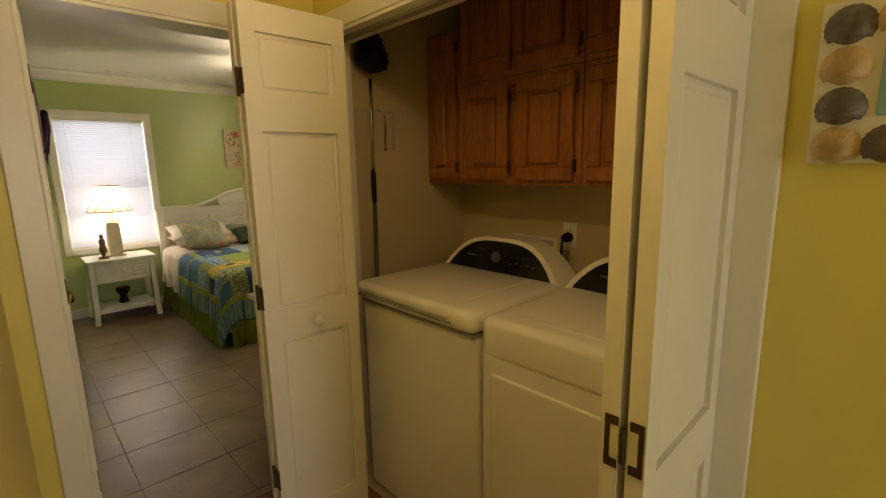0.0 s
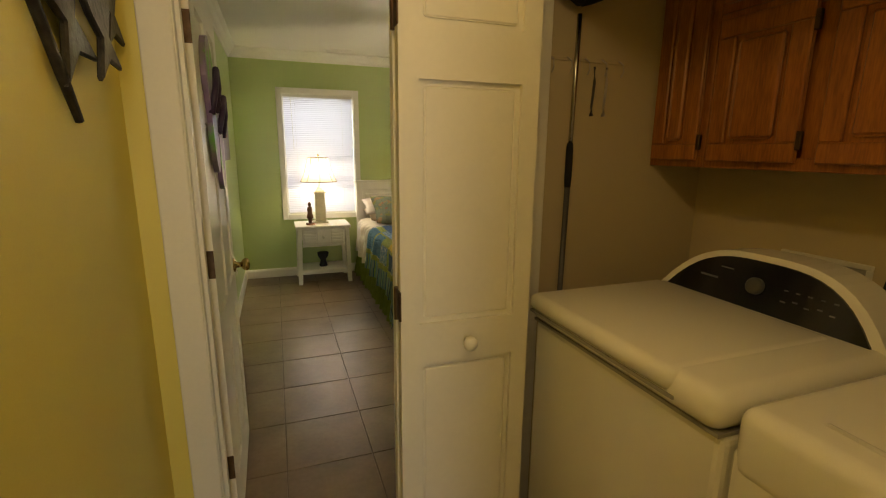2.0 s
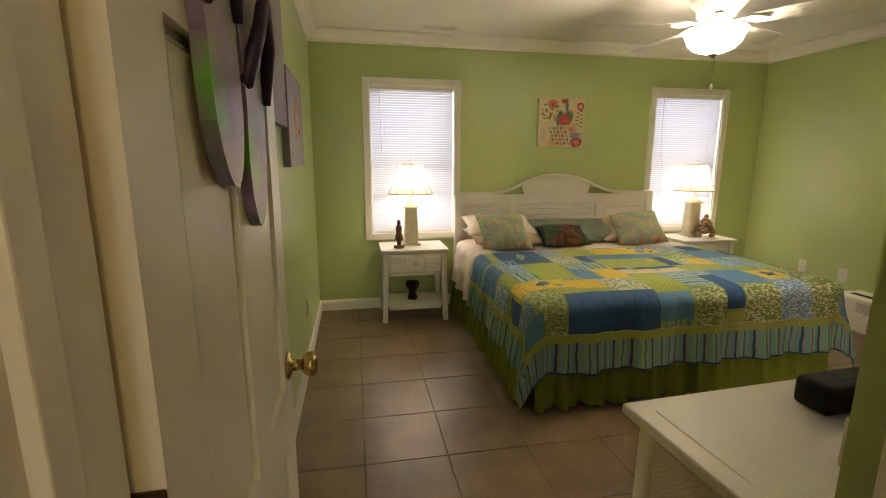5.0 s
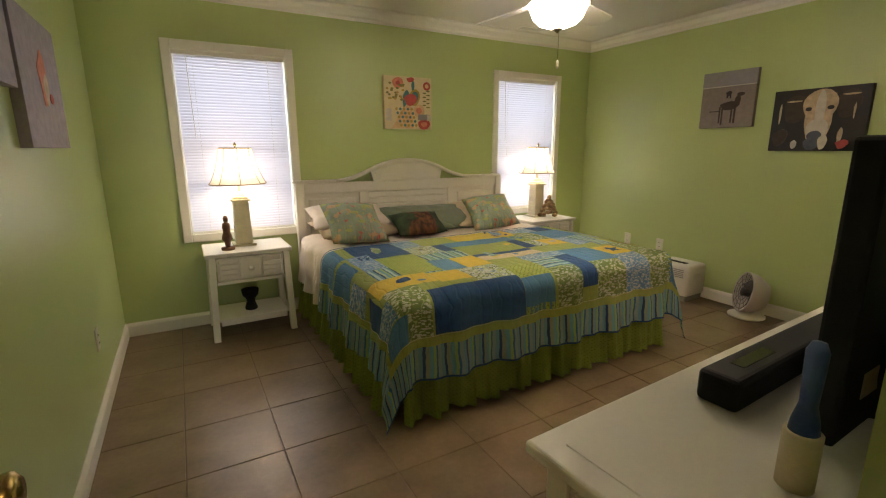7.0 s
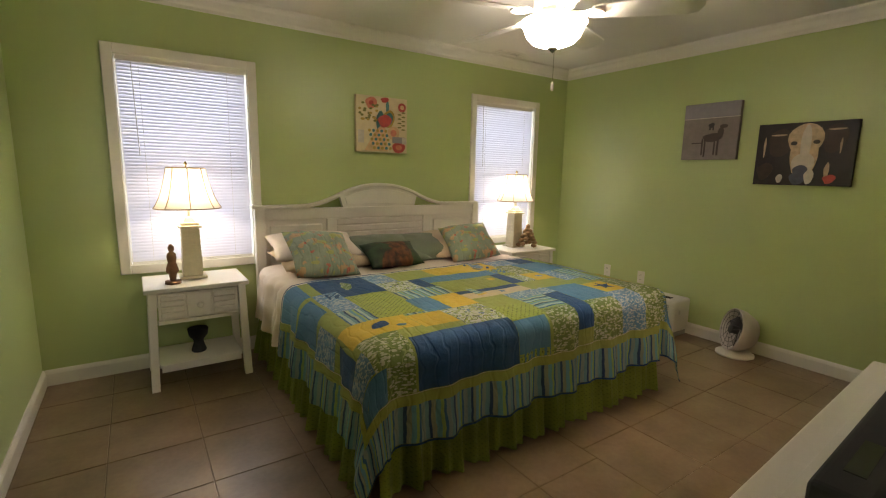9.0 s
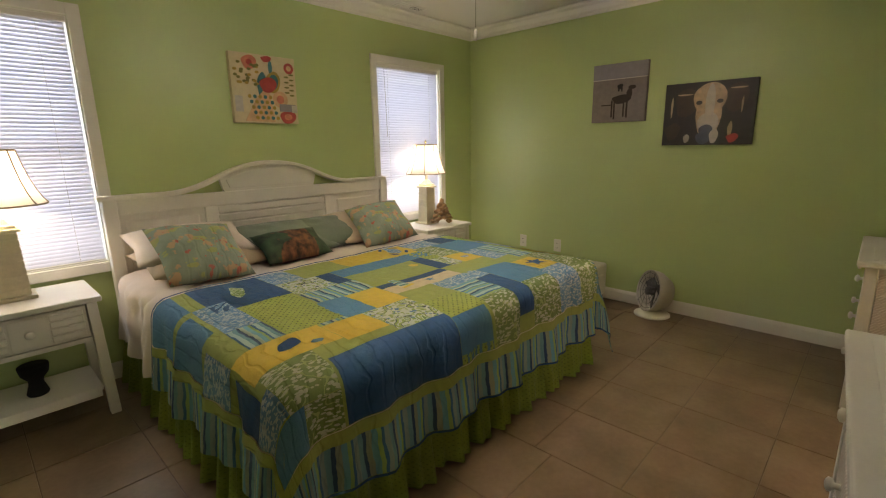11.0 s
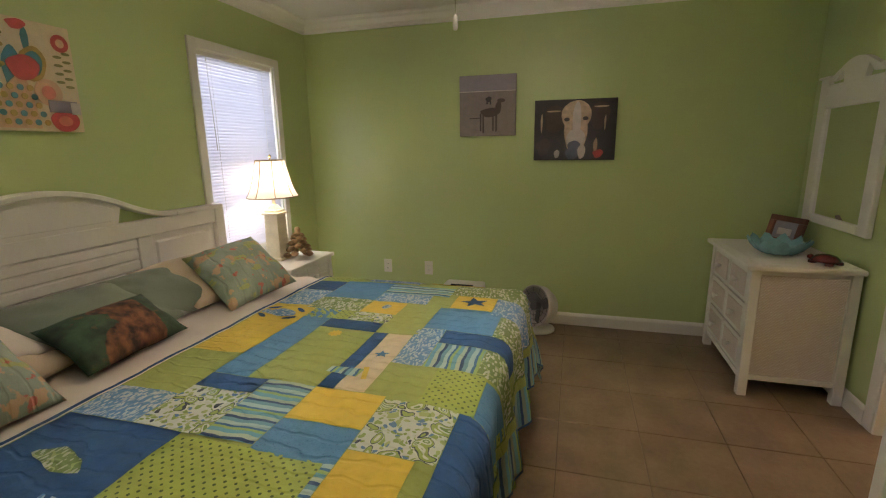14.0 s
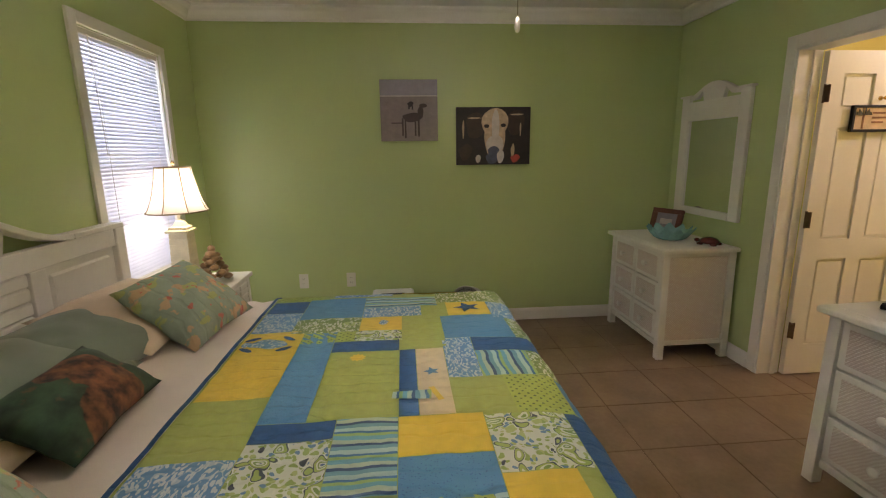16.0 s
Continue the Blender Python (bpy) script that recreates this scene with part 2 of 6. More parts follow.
def dotted(c, dot, pitch, size):
    """Small printed dots in even, staggered rows."""
    def make(n, uv):
        mp = n.node("ShaderNodeMapping")
        mp.inputs["Rotation"].default_value = (0, 0, radians(45))
        mp.inputs["Scale"].default_value = (1 / pitch, 1 / pitch, 1)
        n.link(uv, mp.inputs["Vector"])
        v = n.node("ShaderNodeTexVoronoi", Scale=1.0, Randomness=0.12)
        n.link(mp.outputs[0], v.inputs["Vector"])
        return n.mix(n.math("LESS_THAN", v.outputs["Distance"], size), n.ramp(n.noise(20, 4, vec=uv), [(0.3, shade(c, 0.9)), (0.7, shade(c, 1.08))]), dot)
    return make


def striped(axis, freq, k=1.0):
    def make(n, uv):
        sp = n.t.nodes.new("ShaderNodeSeparateXYZ")
        n.link(uv, sp.inputs[0])
        wob = n.math("MULTIPLY", n.noise(12, 2, vec=uv), 0.022)
        f = n.math("FRACT", n.math("MULTIPLY", n.math("ADD", sp.outputs[axis], wob), freq))
        return n.ramp(f, [(0.0, (0.14, 0.30, 0.34)), (0.16, (0.02, 0.06, 0.14)), (0.27, shade((0.42, 0.50, 0.36), k)), (0.43, (0.14, 0.34, 0.42)), (0.60, (0.30, 0.42, 0.14)), (0.72, (0.04, 0.14, 0.28)), (0.82, shade((0.40, 0.54, 0.50), k))], True)
    return make


FAB = {
    "N": fabric("navy_cotton", toned((0.009, 0.060, 0.165), 0.15)),
    "B": fabric("mid_blue_cotton", speckled((0.075, 0.21, 0.36), (0.045, 0.13, 0.27), 120)),
    "G": fabric("lime_cotton", toned((0.31, 0.35, 0.085), 0.08)),
    "Y": fabric("yellow_cotton", toned((0.66, 0.47, 0.055), 0.06)),
    "D": fabric("dotted_lime_cotton", dotted((0.34, 0.40, 0.075), (0.07, 0.10, 0.02), 0.021, 0.20)),
    "F": fabric("blue_floral_cotton", leaves((0.12, 0.25, 0.42), (0.48, 0.53, 0.54), (0.36, 0.44, 0.50), 33)),
    "L": fabric("green_leaf_cotton", leaves((0.155, 0.215, 0.055), (0.52, 0.53, 0.40), (0.36, 0.42, 0.16), 28)),
    "P": fabric("paisley_cotton", paisley),
    "S": fabric("striped_cotton", striped(0, 11.0)),
    "T": fabric("cross_striped_cotton", striped(1, 11.0)),
    "R": fabric("ruffle_striped_cotton", striped(0, 9.0, 0.6)),
    "C": fabric("sand_cotton", toned((0.62, 0.52, 0.33), 0.08)),
    "K": fabric("green_skirt_cotton", dotted((0.185, 0.245, 0.03), (0.115, 0.165, 0.018), 0.016, 0.20)),
    "I": fabric("island_print_cotton", island),
}


# ---- mesh helpers ----
def mesh_ob(name, bm, material, smooth=False):
    me = bpy.data.meshes.new(name)
    bmesh.ops.recalc_face_normals(bm, faces=bm.faces)
    if smooth:
        for f in bm.faces:
            f.smooth = True
    bm.to_mesh(me)
    bm.free()
    me.materials.append(material)
    return new(name, me)


def part(name, bm, material, parent, label="", smooth=False):
    ob = mesh_ob(name, bm, material, smooth)
    ob.parent = parent
    return tagged(ob, label=label)


def thing(name, label, category, at=(0, 0, 0), rz=0.0, group="", kind=""):
    ob = new(name)
    ob.empty_display_size = 0.05
    ob.matrix_basis = pose(*at, 0, 0, rz)
    return tagged(ob, label, category, group, kind)


def single(name, bm, material, label, category, at=(0, 0, 0), rz=0.0, group="", kind="", smooth=False):
    ob = mesh_ob(name, bm, material, smooth)
    ob.matrix_basis = pose(*at, 0, 0, rz)
    return tagged(ob, label, category, group, kind)


def bx(x0, x1, y0, y1, z0, z1, bevel=0.0, seg=2, bm=None, m=None):
    bm2 = bmesh.new()
    bmesh.ops.create_cube(bm2, size=1.0, matrix=Matrix.LocRotScale(((x0 + x1) / 2, (y0 + y1) / 2, (z0 + z1) / 2), None, (abs(x1 - x0), abs(y1 - y0), abs(z1 - z0))))
    if bevel:
        bmesh.ops.bevel(bm2, geom=bm2.edges[:], offset=bevel, segments=seg, affect="EDGES", profile=0.5)
    if m:
        bm2.transform(m)
    return join(bm, bm2)


def join(bm, other):
    if bm is None:
        return other
    me = bpy.data.meshes.new("tmp")
    other.to_mesh(me)
    other.free()
    bm.from_mesh(me)
    bpy.data.meshes.remove(me)
    return bm


def lathe(profile, seg=24, bm=None, at=(0, 0, 0), power=None, m=None):
    """Turns (radius, height) pairs round z. power: squareness of the outline."""
    b = bmesh.new()
    rings = []
    for r, z in profile:
        ring = []
        for i in range(seg):
            a = 2 * math.pi * (i + 0.5) / seg
            c, s = math.cos(a), math.sin(a)
            k = 1.0 if not power else 1 / (abs(c) ** power + abs(s) ** power) ** (1 / power)
            ring.append(b.verts.new((at[0] + r * c * k, at[1] + r * s * k, at[2] + z)))
        rings.append(ring)
    for lo, hi in zip(rings, rings[1:]):
        for i in range(seg):
            b.faces.new((lo[i], lo[(i + 1) % seg], hi[(i + 1) % seg], hi[i]))
    if profile[0][0] > 1e-4:
        b.faces.new(rings[0][::-1])
    if profile[-1][0] > 1e-4:
        b.faces.new(rings[-1])
    if m:
        b.transform(m)
    return join(bm, b)


def tube(pts, r, seg=8, bm=None):
    b = bmesh.new()
    pts = [Vector(p) for p in pts]
    rings = []
    for i, p in enumerate(pts):
        d = (pts[min(i + 1, len(pts) - 1)] - pts[max(i - 1, 0)]).normalized()
        q = d.to_track_quat("Z", "Y")
        rr = r[i] if isinstance(r, (list, tuple)) else r
        rings.append([b.verts.new(p + q @ Vector((rr * math.cos(2 * math.pi * k / seg), rr * math.sin(2 * math.pi * k / seg), 0))) for k in range(seg)])
    for lo, hi in zip(rings, rings[1:]):
        for k in range(seg):
            b.faces.new((lo[k], lo[(k + 1) % seg], hi[(k + 1) % seg], hi[k]))
    b.faces.new(rings[0][::-1])
    b.faces.new(rings[-1])
    return join(bm, b)


def plate(outline, depth, m=None, bm=None, bevel=0.0):
    """An outline in x, z, given depth along y (from 0 to depth)."""
    b = bmesh.new()
    f = b.faces.new([b.verts.new((x, 0, z)) for x, z in outline])
    ext = bmesh.ops.extrude_face_region(b, geom=[f])
    bmesh.ops.translate(b, vec=(0, depth, 0), verts=[v for v in ext["geom"] if isinstance(v, bmesh.types.BMVert)])
    bmesh.ops.recalc_face_normals(b, faces=b.faces)
    if bevel:
        bmesh.ops.bevel(b, geom=[e for e in b.edges], offset=bevel, segments=1, affect="EDGES")
    bmesh.ops.triangulate(b, faces=[f for f in b.faces if len(f.verts) > 4])
    if m:
        b.transform(m)
    return join(bm, b)


def prism(profile, a, b_, axis_out, bm=None):
    """Sweeps a (out, height) profile from a to b_ at the foot of a wall; axis_out points into the room."""
    b = bmesh.new()
    a, b_, o = Vector(a), Vector(b_), Vector(axis_out)
    r1 = [b.verts.new(a + o * p + Vector((0, 0, h))) for p, h in profile]
    r2 = [b.verts.new(b_ + o * p + Vector((0, 0, h))) for p, h in profile]
    n = len(profile)
    for i in range(n):
        b.faces.new((r1[i], r1[(i + 1) % n], r2[(i + 1) % n], r2[i]))
    b.faces.new(r1)
    b.faces.new(r2[::-1])
    return join(bm, b)


def wall_mesh(along, a0, a1, c0, c1, z0, z1, holes):
    """A wall along x or y from a0 to a1, between c0 and c1 across, with rectangular holes (a0, a1, z0, z1)."""
    bm = bmesh.new()
    cuts = sorted({a0, a1, *[h[0] for h in holes], *[h[1] for h in holes]})
    zs = sorted({z0, z1, *[h[2] for h in holes], *[h[3] for h in holes]})
    cells = {}
    for i in range(len(cuts) - 1):
        for j in range(len(zs) - 1):
            am, zm = (cuts[i] + cuts[i + 1]) / 2, (zs[j] + zs[j + 1]) / 2
            cells[i, j] = not any(h[0] < am < h[1] and h[2] < zm < h[3] for h in holes)

    def quad(*pts):
        bm.faces.new([bm.verts.new(p if along == "x" else (p[1], p[0], p[2])) for p in pts])
    for (i, j), solid in cells.items():
        if not solid:
            continue
        p, q, lo, hi = cuts[i], cuts[i + 1], zs[j], zs[j + 1]
        quad((p, c0, lo), (q, c0, lo), (q, c0, hi), (p, c0, hi))
        quad((p, c1, lo), (p, c1, hi), (q, c1, hi), (q, c1, lo))
        for di, dj, pts in ((-1, 0, ((p, c0, lo), (p, c0, hi), (p, c1, hi), (p, c1, lo))), (1, 0, ((q, c0, lo), (q, c1, lo), (q, c1, hi), (q, c0, hi))),
                            (0, -1, ((p, c0, lo), (p, c1, lo), (q, c1, lo), (q, c0, lo))), (0, 1, ((p, c0, hi), (q, c0, hi), (q, c1, hi), (p, c1, hi)))):
            if not cells.get((i + di, j + dj), False):
                quad(*pts)
    bmesh.ops.remove_doubles(bm, verts=bm.verts, dist=1e-5)
    return bm


def structure(name, bm, material, label, category, smooth=False):
    return single(name, bm, material, label, category, kind="structure", smooth=smooth)


# ---- the shell ----
CZ = 2.42
W1 = (0.79, 1.545, 0.705, 2.0)
W2 = (3.545, 4.295, 0.705, 2.0)
structure("wall_north", wall_mesh("x", 0.18, 4.88, 5.965, 6.09, 0, CZ, [W1, W2]), GREEN, "smooth lime green painted bedroom wall with two windows", "wall")
structure("wall_east", wall_mesh("y", 2.14, 5.965, 4.76, 4.88, 0, CZ, []), GREEN, "smooth lime green painted bedroom wall with two canvas prints", "wall")
structure("wall_west", wall_mesh("y", 2.14, 5.965, 0.18, 0.30, 0, CZ, []), GREEN, "smooth lime green painted bedroom wall beside the door", "wall")
structure("wall_south", wall_mesh("x", 1.36, 4.76, 2.14, 2.29, 0, CZ, [(2.93, 3.635, -1, 1.925)]), GREEN, "lime green painted wall with a doorway to the bathroom", "wall")
structure("wall_entry", wall_mesh("x", 0.18, 1.53, 2.085, 2.139, 0, CZ, [(0.46, 1.22, -1, 1.985)]), GREEN, "lime green bedroom side of the entry wall", "wall")
structure("wall_hall_end", wall_mesh("x", 0.18, 1.53, 2.03, 2.085, 0, CZ, [(0.46, 1.22, -1, 1.985)]), YELLOW, "yellow painted hall wall round the bedroom doorway", "wall")
structure("wall_hall_west", wall_mesh("y", -3.2, 2.03, 0.18, 0.325, 0, CZ, []), YELLOW, "warm yellow painted hall wall", "wall")
structure("wall_hall_east", wall_mesh("y", -3.2, 2.03, 1.42, 1.53, 0, CZ, [(0.42, 1.95, -1, 2.0)]), YELLOW, "yellow painted hall wall with the laundry closet opening", "wall")
structure("wall_hall_south", wall_mesh("x", 0.18, 1.53, -3.32, -3.2, 0, CZ, [(0.10, 1.0, 0.7, 2.0)]), YELLOW, "yellow hall wall with a window", "wall")
structure("wall_closet_north", wall_mesh("x", 1.53, 2.41, 2.0, 2.08, 0, CZ, []), BEIGE, "beige painted side wall of the laundry closet", "wall")
structure("wall_closet_back", wall_mesh("y", 0.2, 2.0, 2.29, 2.41, 0, CZ, []), BEIGE, "beige painted back wall of the laundry closet", "wall")
structure("wall_closet_south", wall_mesh("x", 1.53, 2.29, 0.2, 0.32, 0, CZ, []), BEIGE, "beige painted side wall of the laundry closet", "wall")
structure("wall_bath_west", wall_mesh("y", 0.2, 2.17, 2.41, 2.48, 0, CZ, []), YELLOW, "yellow painted bathroom wall", "wall")
structure("wall_bath_south", wall_mesh("x", 2.41, 4.88, 0.08, 0.2, 0, CZ, []), YELLOW, "yellow painted bathroom wall", "wall")
structure("wall_bath_east", wall_mesh("y", 0.2, 2.17, 4.76, 4.88, 0, CZ, []), YELLOW, "yellow painted bathroom wall", "wall")
structure("ceiling", bx(0.06, 4.9, -3.34, 6.1, CZ, CZ + 0.1), CEIL, "white lightly textured ceiling", "ceiling")
structure("floor_closet", bx(1.40, 2.41, 0.2, 2.08, -0.1, -0.004), VINYL, "cream vinyl floor of the laundry closet", "floor")

CROWN = [(0, 0), (0.012, 0), (0.016, 0.018), (0.03, 0.03), (0.05, 0.062), (0.07, 0.074), (0.078, 0.082), (0.078, 0.096), (0, 0.096)]
BASE = [(0, 0), (0.016, 0), (0.016, 0.075), (0.011, 0.088), (0.004, 0.098), (0, 0.098)]
CRZ = CZ - 0.096
for a, b, o in (((0.30, 5.965, CRZ), (4.76, 5.965, CRZ), (0, -1, 0)), ((4.76, 2.29, CRZ), (4.76, 5.965, CRZ), (-1, 0, 0)),
                ((0.30, 2.14, CRZ), (0.30, 5.965, CRZ), (1, 0, 0)), ((1.36, 2.29, CRZ), (4.76, 2.29, CRZ), (0, 1, 0))):
    structure("crown_moulding", prism(CROWN, a, b, o), TRIM, "white painted crown moulding below the ceiling", "moulding")
for a, b, o in (((0.30, 5.965, 0), (4.76, 5.965, 0), (0, -1, 0)), ((4.76, 2.29, 0), (4.76, 5.965, 0), (-1, 0, 0)), ((0.30, 2.14, 0), (0.30, 5.965, 0), (1, 0, 0)),
                ((3.71, 2.29, 0), (4.76, 2.29, 0), (0, 1, 0)), ((1.36, 2.29, 0), (2.855, 2.29, 0), (0, 1, 0)), ((0.325, -3.2, 0), (0.325, 2.03, 0), (1, 0, 0)),
                ((1.42, -3.2, 0), (1.42, 0.34, 0), (-1, 0, 0))):
    structure("baseboard", prism(BASE, a, b, o), TRIM, "white painted baseboard along the wall", "baseboard")


def casing(name, along, a0, a1, ztop, face, out, w=0.07, t=0.016, label="white painted door casing"):
    """Door casing on the wall face at face, standing out by t in the direction out."""
    d = thing(name, label, "door casing", kind="structure")
    f0, f1 = sorted((face, face + out * t))
    for p, q, z0, z1 in ((a0 - w, a0, 0, ztop + w), (a1, a1 + w, 0, ztop + w), (a0, a1, ztop, ztop + w)):
        bm = bx(p, q, f0, f1, z0, z1, 0.004) if along == "x" else bx(f0, f1, p, q, z0, z1, 0.004)
        part("trim_board", bm, TRIM, d)
    return d


def jamb(name, along, a0, a1, ztop, c0, c1, label):
    d = thing(name, label, "door frame", kind="structure")
    for p, q, z0, z1 in ((a0, a0 + 0.018, 0, ztop), (a1 - 0.018, a1, 0, ztop), (a0 + 0.018, a1 - 0.018, ztop - 0.018, ztop)):
        part("jamb_board", bx(p, q, c0, c1, z0, z1, 0.002) if along == "x" else bx(c0, c1, p, q, z0, z1, 0.002), TRIM, d)
    for p, q, z0, z1 in ((a0 + 0.018, a0 + 0.03, 0, ztop - 0.018), (a1 - 0.03, a1 - 0.018, 0, ztop - 0.018)):
        cm = c0 + 0.03
        part("door_stop", bx(p, q, cm, cm + 0.03, z0, z1, 0.002) if along == "x" else bx(cm, cm + 0.03, p, q, z0, z1, 0.002), TRIM, d)
    return d


casing("casing_hall", "x", 0.46, 1.22, 1.985, 2.03, -1, w=0.08)
casing("casing_entry", "x", 0.46, 1.22, 1.985, 2.14, 1, w=0.05)
jamb("door_frame_1", "x", 0.445, 1.235, 1.99, 2.02, 2.15, "white painted frame of the bedroom door")
casing("casing_bath", "x", 2.93, 3.635, 1.925, 2.29, 1)
jamb("door_frame_2", "x", 2.925, 3.64, 1.93, 2.155, 2.30, "white painted frame of the bathroom door")
casing("casing_closet", "y", 0.42, 1.95, 2.0, 1.42, -1, w=0.075, label="white painted casing of the laundry closet")
jamb("closet_frame", "y", 0.405, 1.965, 2.005, 1.41, 1.54, "white painted frame of the laundry closet")


# ---- windows with blinds ----
def window(name, x0, x1, z0, z1):
    w = thing(name, "white framed window with closed white mini blinds", "window", kind="structure")
    c = 0.058
    for p, q, a, b in ((x0 - c, x0, z0 - c, z1 + c), (x1, x1 + c, z0 - c, z1 + c), (x0, x1, z1, z1 + c), (x0, x1, z0 - c, z0)):
        part("window_casing", bx(p, q, 5.948, 5.966, a, b, 0.004), TRIM, w)
    for p, q, a, b in ((x0, x0 + 0.006, z0, z1), (x1 - 0.006, x1, z0, z1), (x0 + 0.006, x1 - 0.006, z1 - 0.006, z1), (x0 + 0.006, x1 - 0.006, z0, z0 + 0.006)):
        part("reveal_board", bx(p, q, 5.967, 6.049, a, b), TRIM, w)
    for p, q, a, b in ((x0, x0 + 0.03, z0, z1), (x1 - 0.03, x1, z0, z1), (x0 + 0.03, x1 - 0.03, z1 - 0.03, z1), (x0 + 0.03, x1 - 0.03, z0, z0 + 0.035), (x0 + 0.03, x1 - 0.03, 1.33, 1.365)):
        part("sash", bx(p, q, 6.05, 6.08, a, b, 0.003), TRIM, w)
    g = part("pane", bx(x0 + 0.03, x1 - 0.03, 6.062, 6.066, z0 + 0.03, z1 - 0.03), GLASS, w)
    g.visible_shadow = False
    bl = thing("window_blind", "closed white mini blind hanging in the window", "blind", group="window blinds")
    part("head_rail", bx(x0 + 0.008, x1 - 0.008, 5.972, 6.0, z1 - 0.032, z1 - 0.004, 0.003), PLASTW, bl)
    part("bottom_rail", bx(x0 + 0.012, x1 - 0.012, 5.975, 5.995, z0 + 0.004, z0 + 0.016, 0.003), PLASTW, bl)
    n = int((z1 - z0 - 0.04) / 0.0205)
    bm = bmesh.new()
    hw, prev = (x1 - x0) / 2 - 0.014, None
    for k in range(5):
        s = -1 + k / 2
        y, z = 0.0125 * s, 0.0025 * (1 - s * s)
        row = [bm.verts.new((-hw, y, z)), bm.verts.new((hw, y, z))]
        if prev:
            bm.faces.new((prev[0], prev[1], row[1], row[0])).smooth = True
        prev = row
    first = part("slat", bm, SLAT, bl)
    for k in range(n):
        ob = first if k == 0 else new("slat", first.data)
        ob.parent = bl
        ob.matrix_basis = pose((x0 + x1) / 2, 5.985, z0 + 0.026 + 0.0205 * k, 63 + random.uniform(-2, 2), 0, 0)
    for fx in (0.17, 0.83):
        part("ladder_cord", tube([(x0 + (x1 - x0) * fx, 5.971, z0 + 0.01), (x0 + (x1 - x0) * fx, 5.971, z1 - 0.03)], 0.0009, 5), PLASTW, bl)
    part("tilt_wand", tube([(x0 + 0.09, 5.966, z1 - 0.03), (x0 + 0.10, 5.962, z1 - 0.6)], 0.0022, 6), PLASTW, bl)
    return w


window("window_1", *W1)
window("window_2", *W2)


# ---- the bed ----
BX0, BX1, BY0, BTOP = 1.60, 3.50, 4.03, 0.655


def drape(u, v, lift=0.0):
    """A place on the quilt: u across and v along the bed, flat on top and hanging over the sides and the foot."""
    cu, cv = min(max(u, BX0), BX1), max(v, BY0)
    ou, ov = u - cu, v - cv
    d = math.hypot(ou, ov)
    wob = 0.006 * noise.noise(Vector((u * 5, v * 5, 1.7))) + 0.003 * noise.noise(Vector((u * 16, v * 16, 4.1)))
    if d < 1e-6:
        edge = min(u - BX0, BX1 - u, v - BY0)
        return Vector((u, v, BTOP + wob + lift - 0.012 * math.exp(-max(edge, 0) / 0.05)))
    nx, ny = ou / d, ov / d
    r = 0.07
    if d < r * math.pi / 2:
        out, drop = r * math.sin(d / r), r * (1 - math.cos(d / r))
        nz = math.cos(d / r)
    else:
        e = d - r * math.pi / 2
        out, drop, nz = r + 0.10 * e, r + e, 0.1
    along = (u if abs(ov) > abs(ou) else v)
    fold = 0.022 * min(1.0, drop / 0.35) * (math.sin(along * 17 + 1.3) + 0.6 * math.sin(along * 41))
    corner = min(abs(ou), abs(ov)) / d
    out += fold * (1 - corner) + lift * (1 - nz) + 0.22 * corner * max(0.0, d - 0.12)
    return Vector((cu + nx * out, cv + ny * out, max(BTOP - drop + wob + lift * nz - 0.012, 0.012)))


def cloth(u0, u1, v0, v1, lift, step=0.03, swap=False, thick=0.0):
    bm = bmesh.new()
    uvl = bm.loops.layers.uv.new("UVMap")
    nu, nv = max(2, round(abs(u1 - u0) / step)), max(2, round(abs(v1 - v0) / step))
    g = {}
    for i in range(nu + 1):
        for j in range(nv + 1):
            u, v = u0 + (u1 - u0) * i / nu, v0 + (v1 - v0) * j / nv
            g[i, j] = bm.verts.new(drape(u, v, lift)), (v, u) if swap else (u, v)
    for i in range(nu):
        for j in range(nv):
            q = [g[i, j], g[i + 1, j], g[i + 1, j + 1], g[i, j + 1]]
            f = bm.faces.new([p[0] for p in q])
            f.smooth = True
            for lp, p in zip(f.loops, q):
                lp[uvl].uv = p[1]
    return bm


bed = thing("bed", "white wooden king bed with an arched slatted headboard", "bed", (2.55, 4.9, 0))


def at_bed(bm):
    bm.transform(Matrix.Translation((-2.55, -4.9, 0)))
    return bm


part("mattress", at_bed(bx(1.585, 3.515, 4.04, 5.87, 0.30, 0.625, 0.05, 4)), SHEET, bed, "cream fitted sheet over the mattress", True)
part("box_spring", at_bed(bx(1.60, 3.50, 4.06, 5.86, 0.10, 0.298, 0.02)), SHEET, bed)
for px in (1.72, 3.38):
    for py in (4.2, 5.6):
        part("leg", at_bed(bx(px - 0.03, px + 0.03, py - 0.03, py + 0.03, 0.0, 0.1, 0.004)), BLACKM, bed)

# headboard
hb = part("headboard", at_bed(bx(1.60, 3.49, 5.915, 5.935, 0.25, 1.05)), FURN, bed, "white painted headboard with louvre slats")
for p, q in ((1.54, 1.61), (3.48, 3.55)):
    part("post", at_bed(bx(p, q, 5.885, 5.945, 0.0, 1.055, 0.006)), FURN, hb)
part("top_rail", at_bed(bx(1.52, 1.872, 5.878, 5.948, 1.05, 1.0755, 0.005)), FURN, hb)
part("top_rail", at_bed(bx(3.188, 3.54, 5.878, 5.948, 1.05, 1.0755, 0.005)), FURN, hb)
part("rail", at_bed(bx(1.61, 3.48, 5.895, 5.94, 0.965, 1.05, 0.004)), FURN, hb)
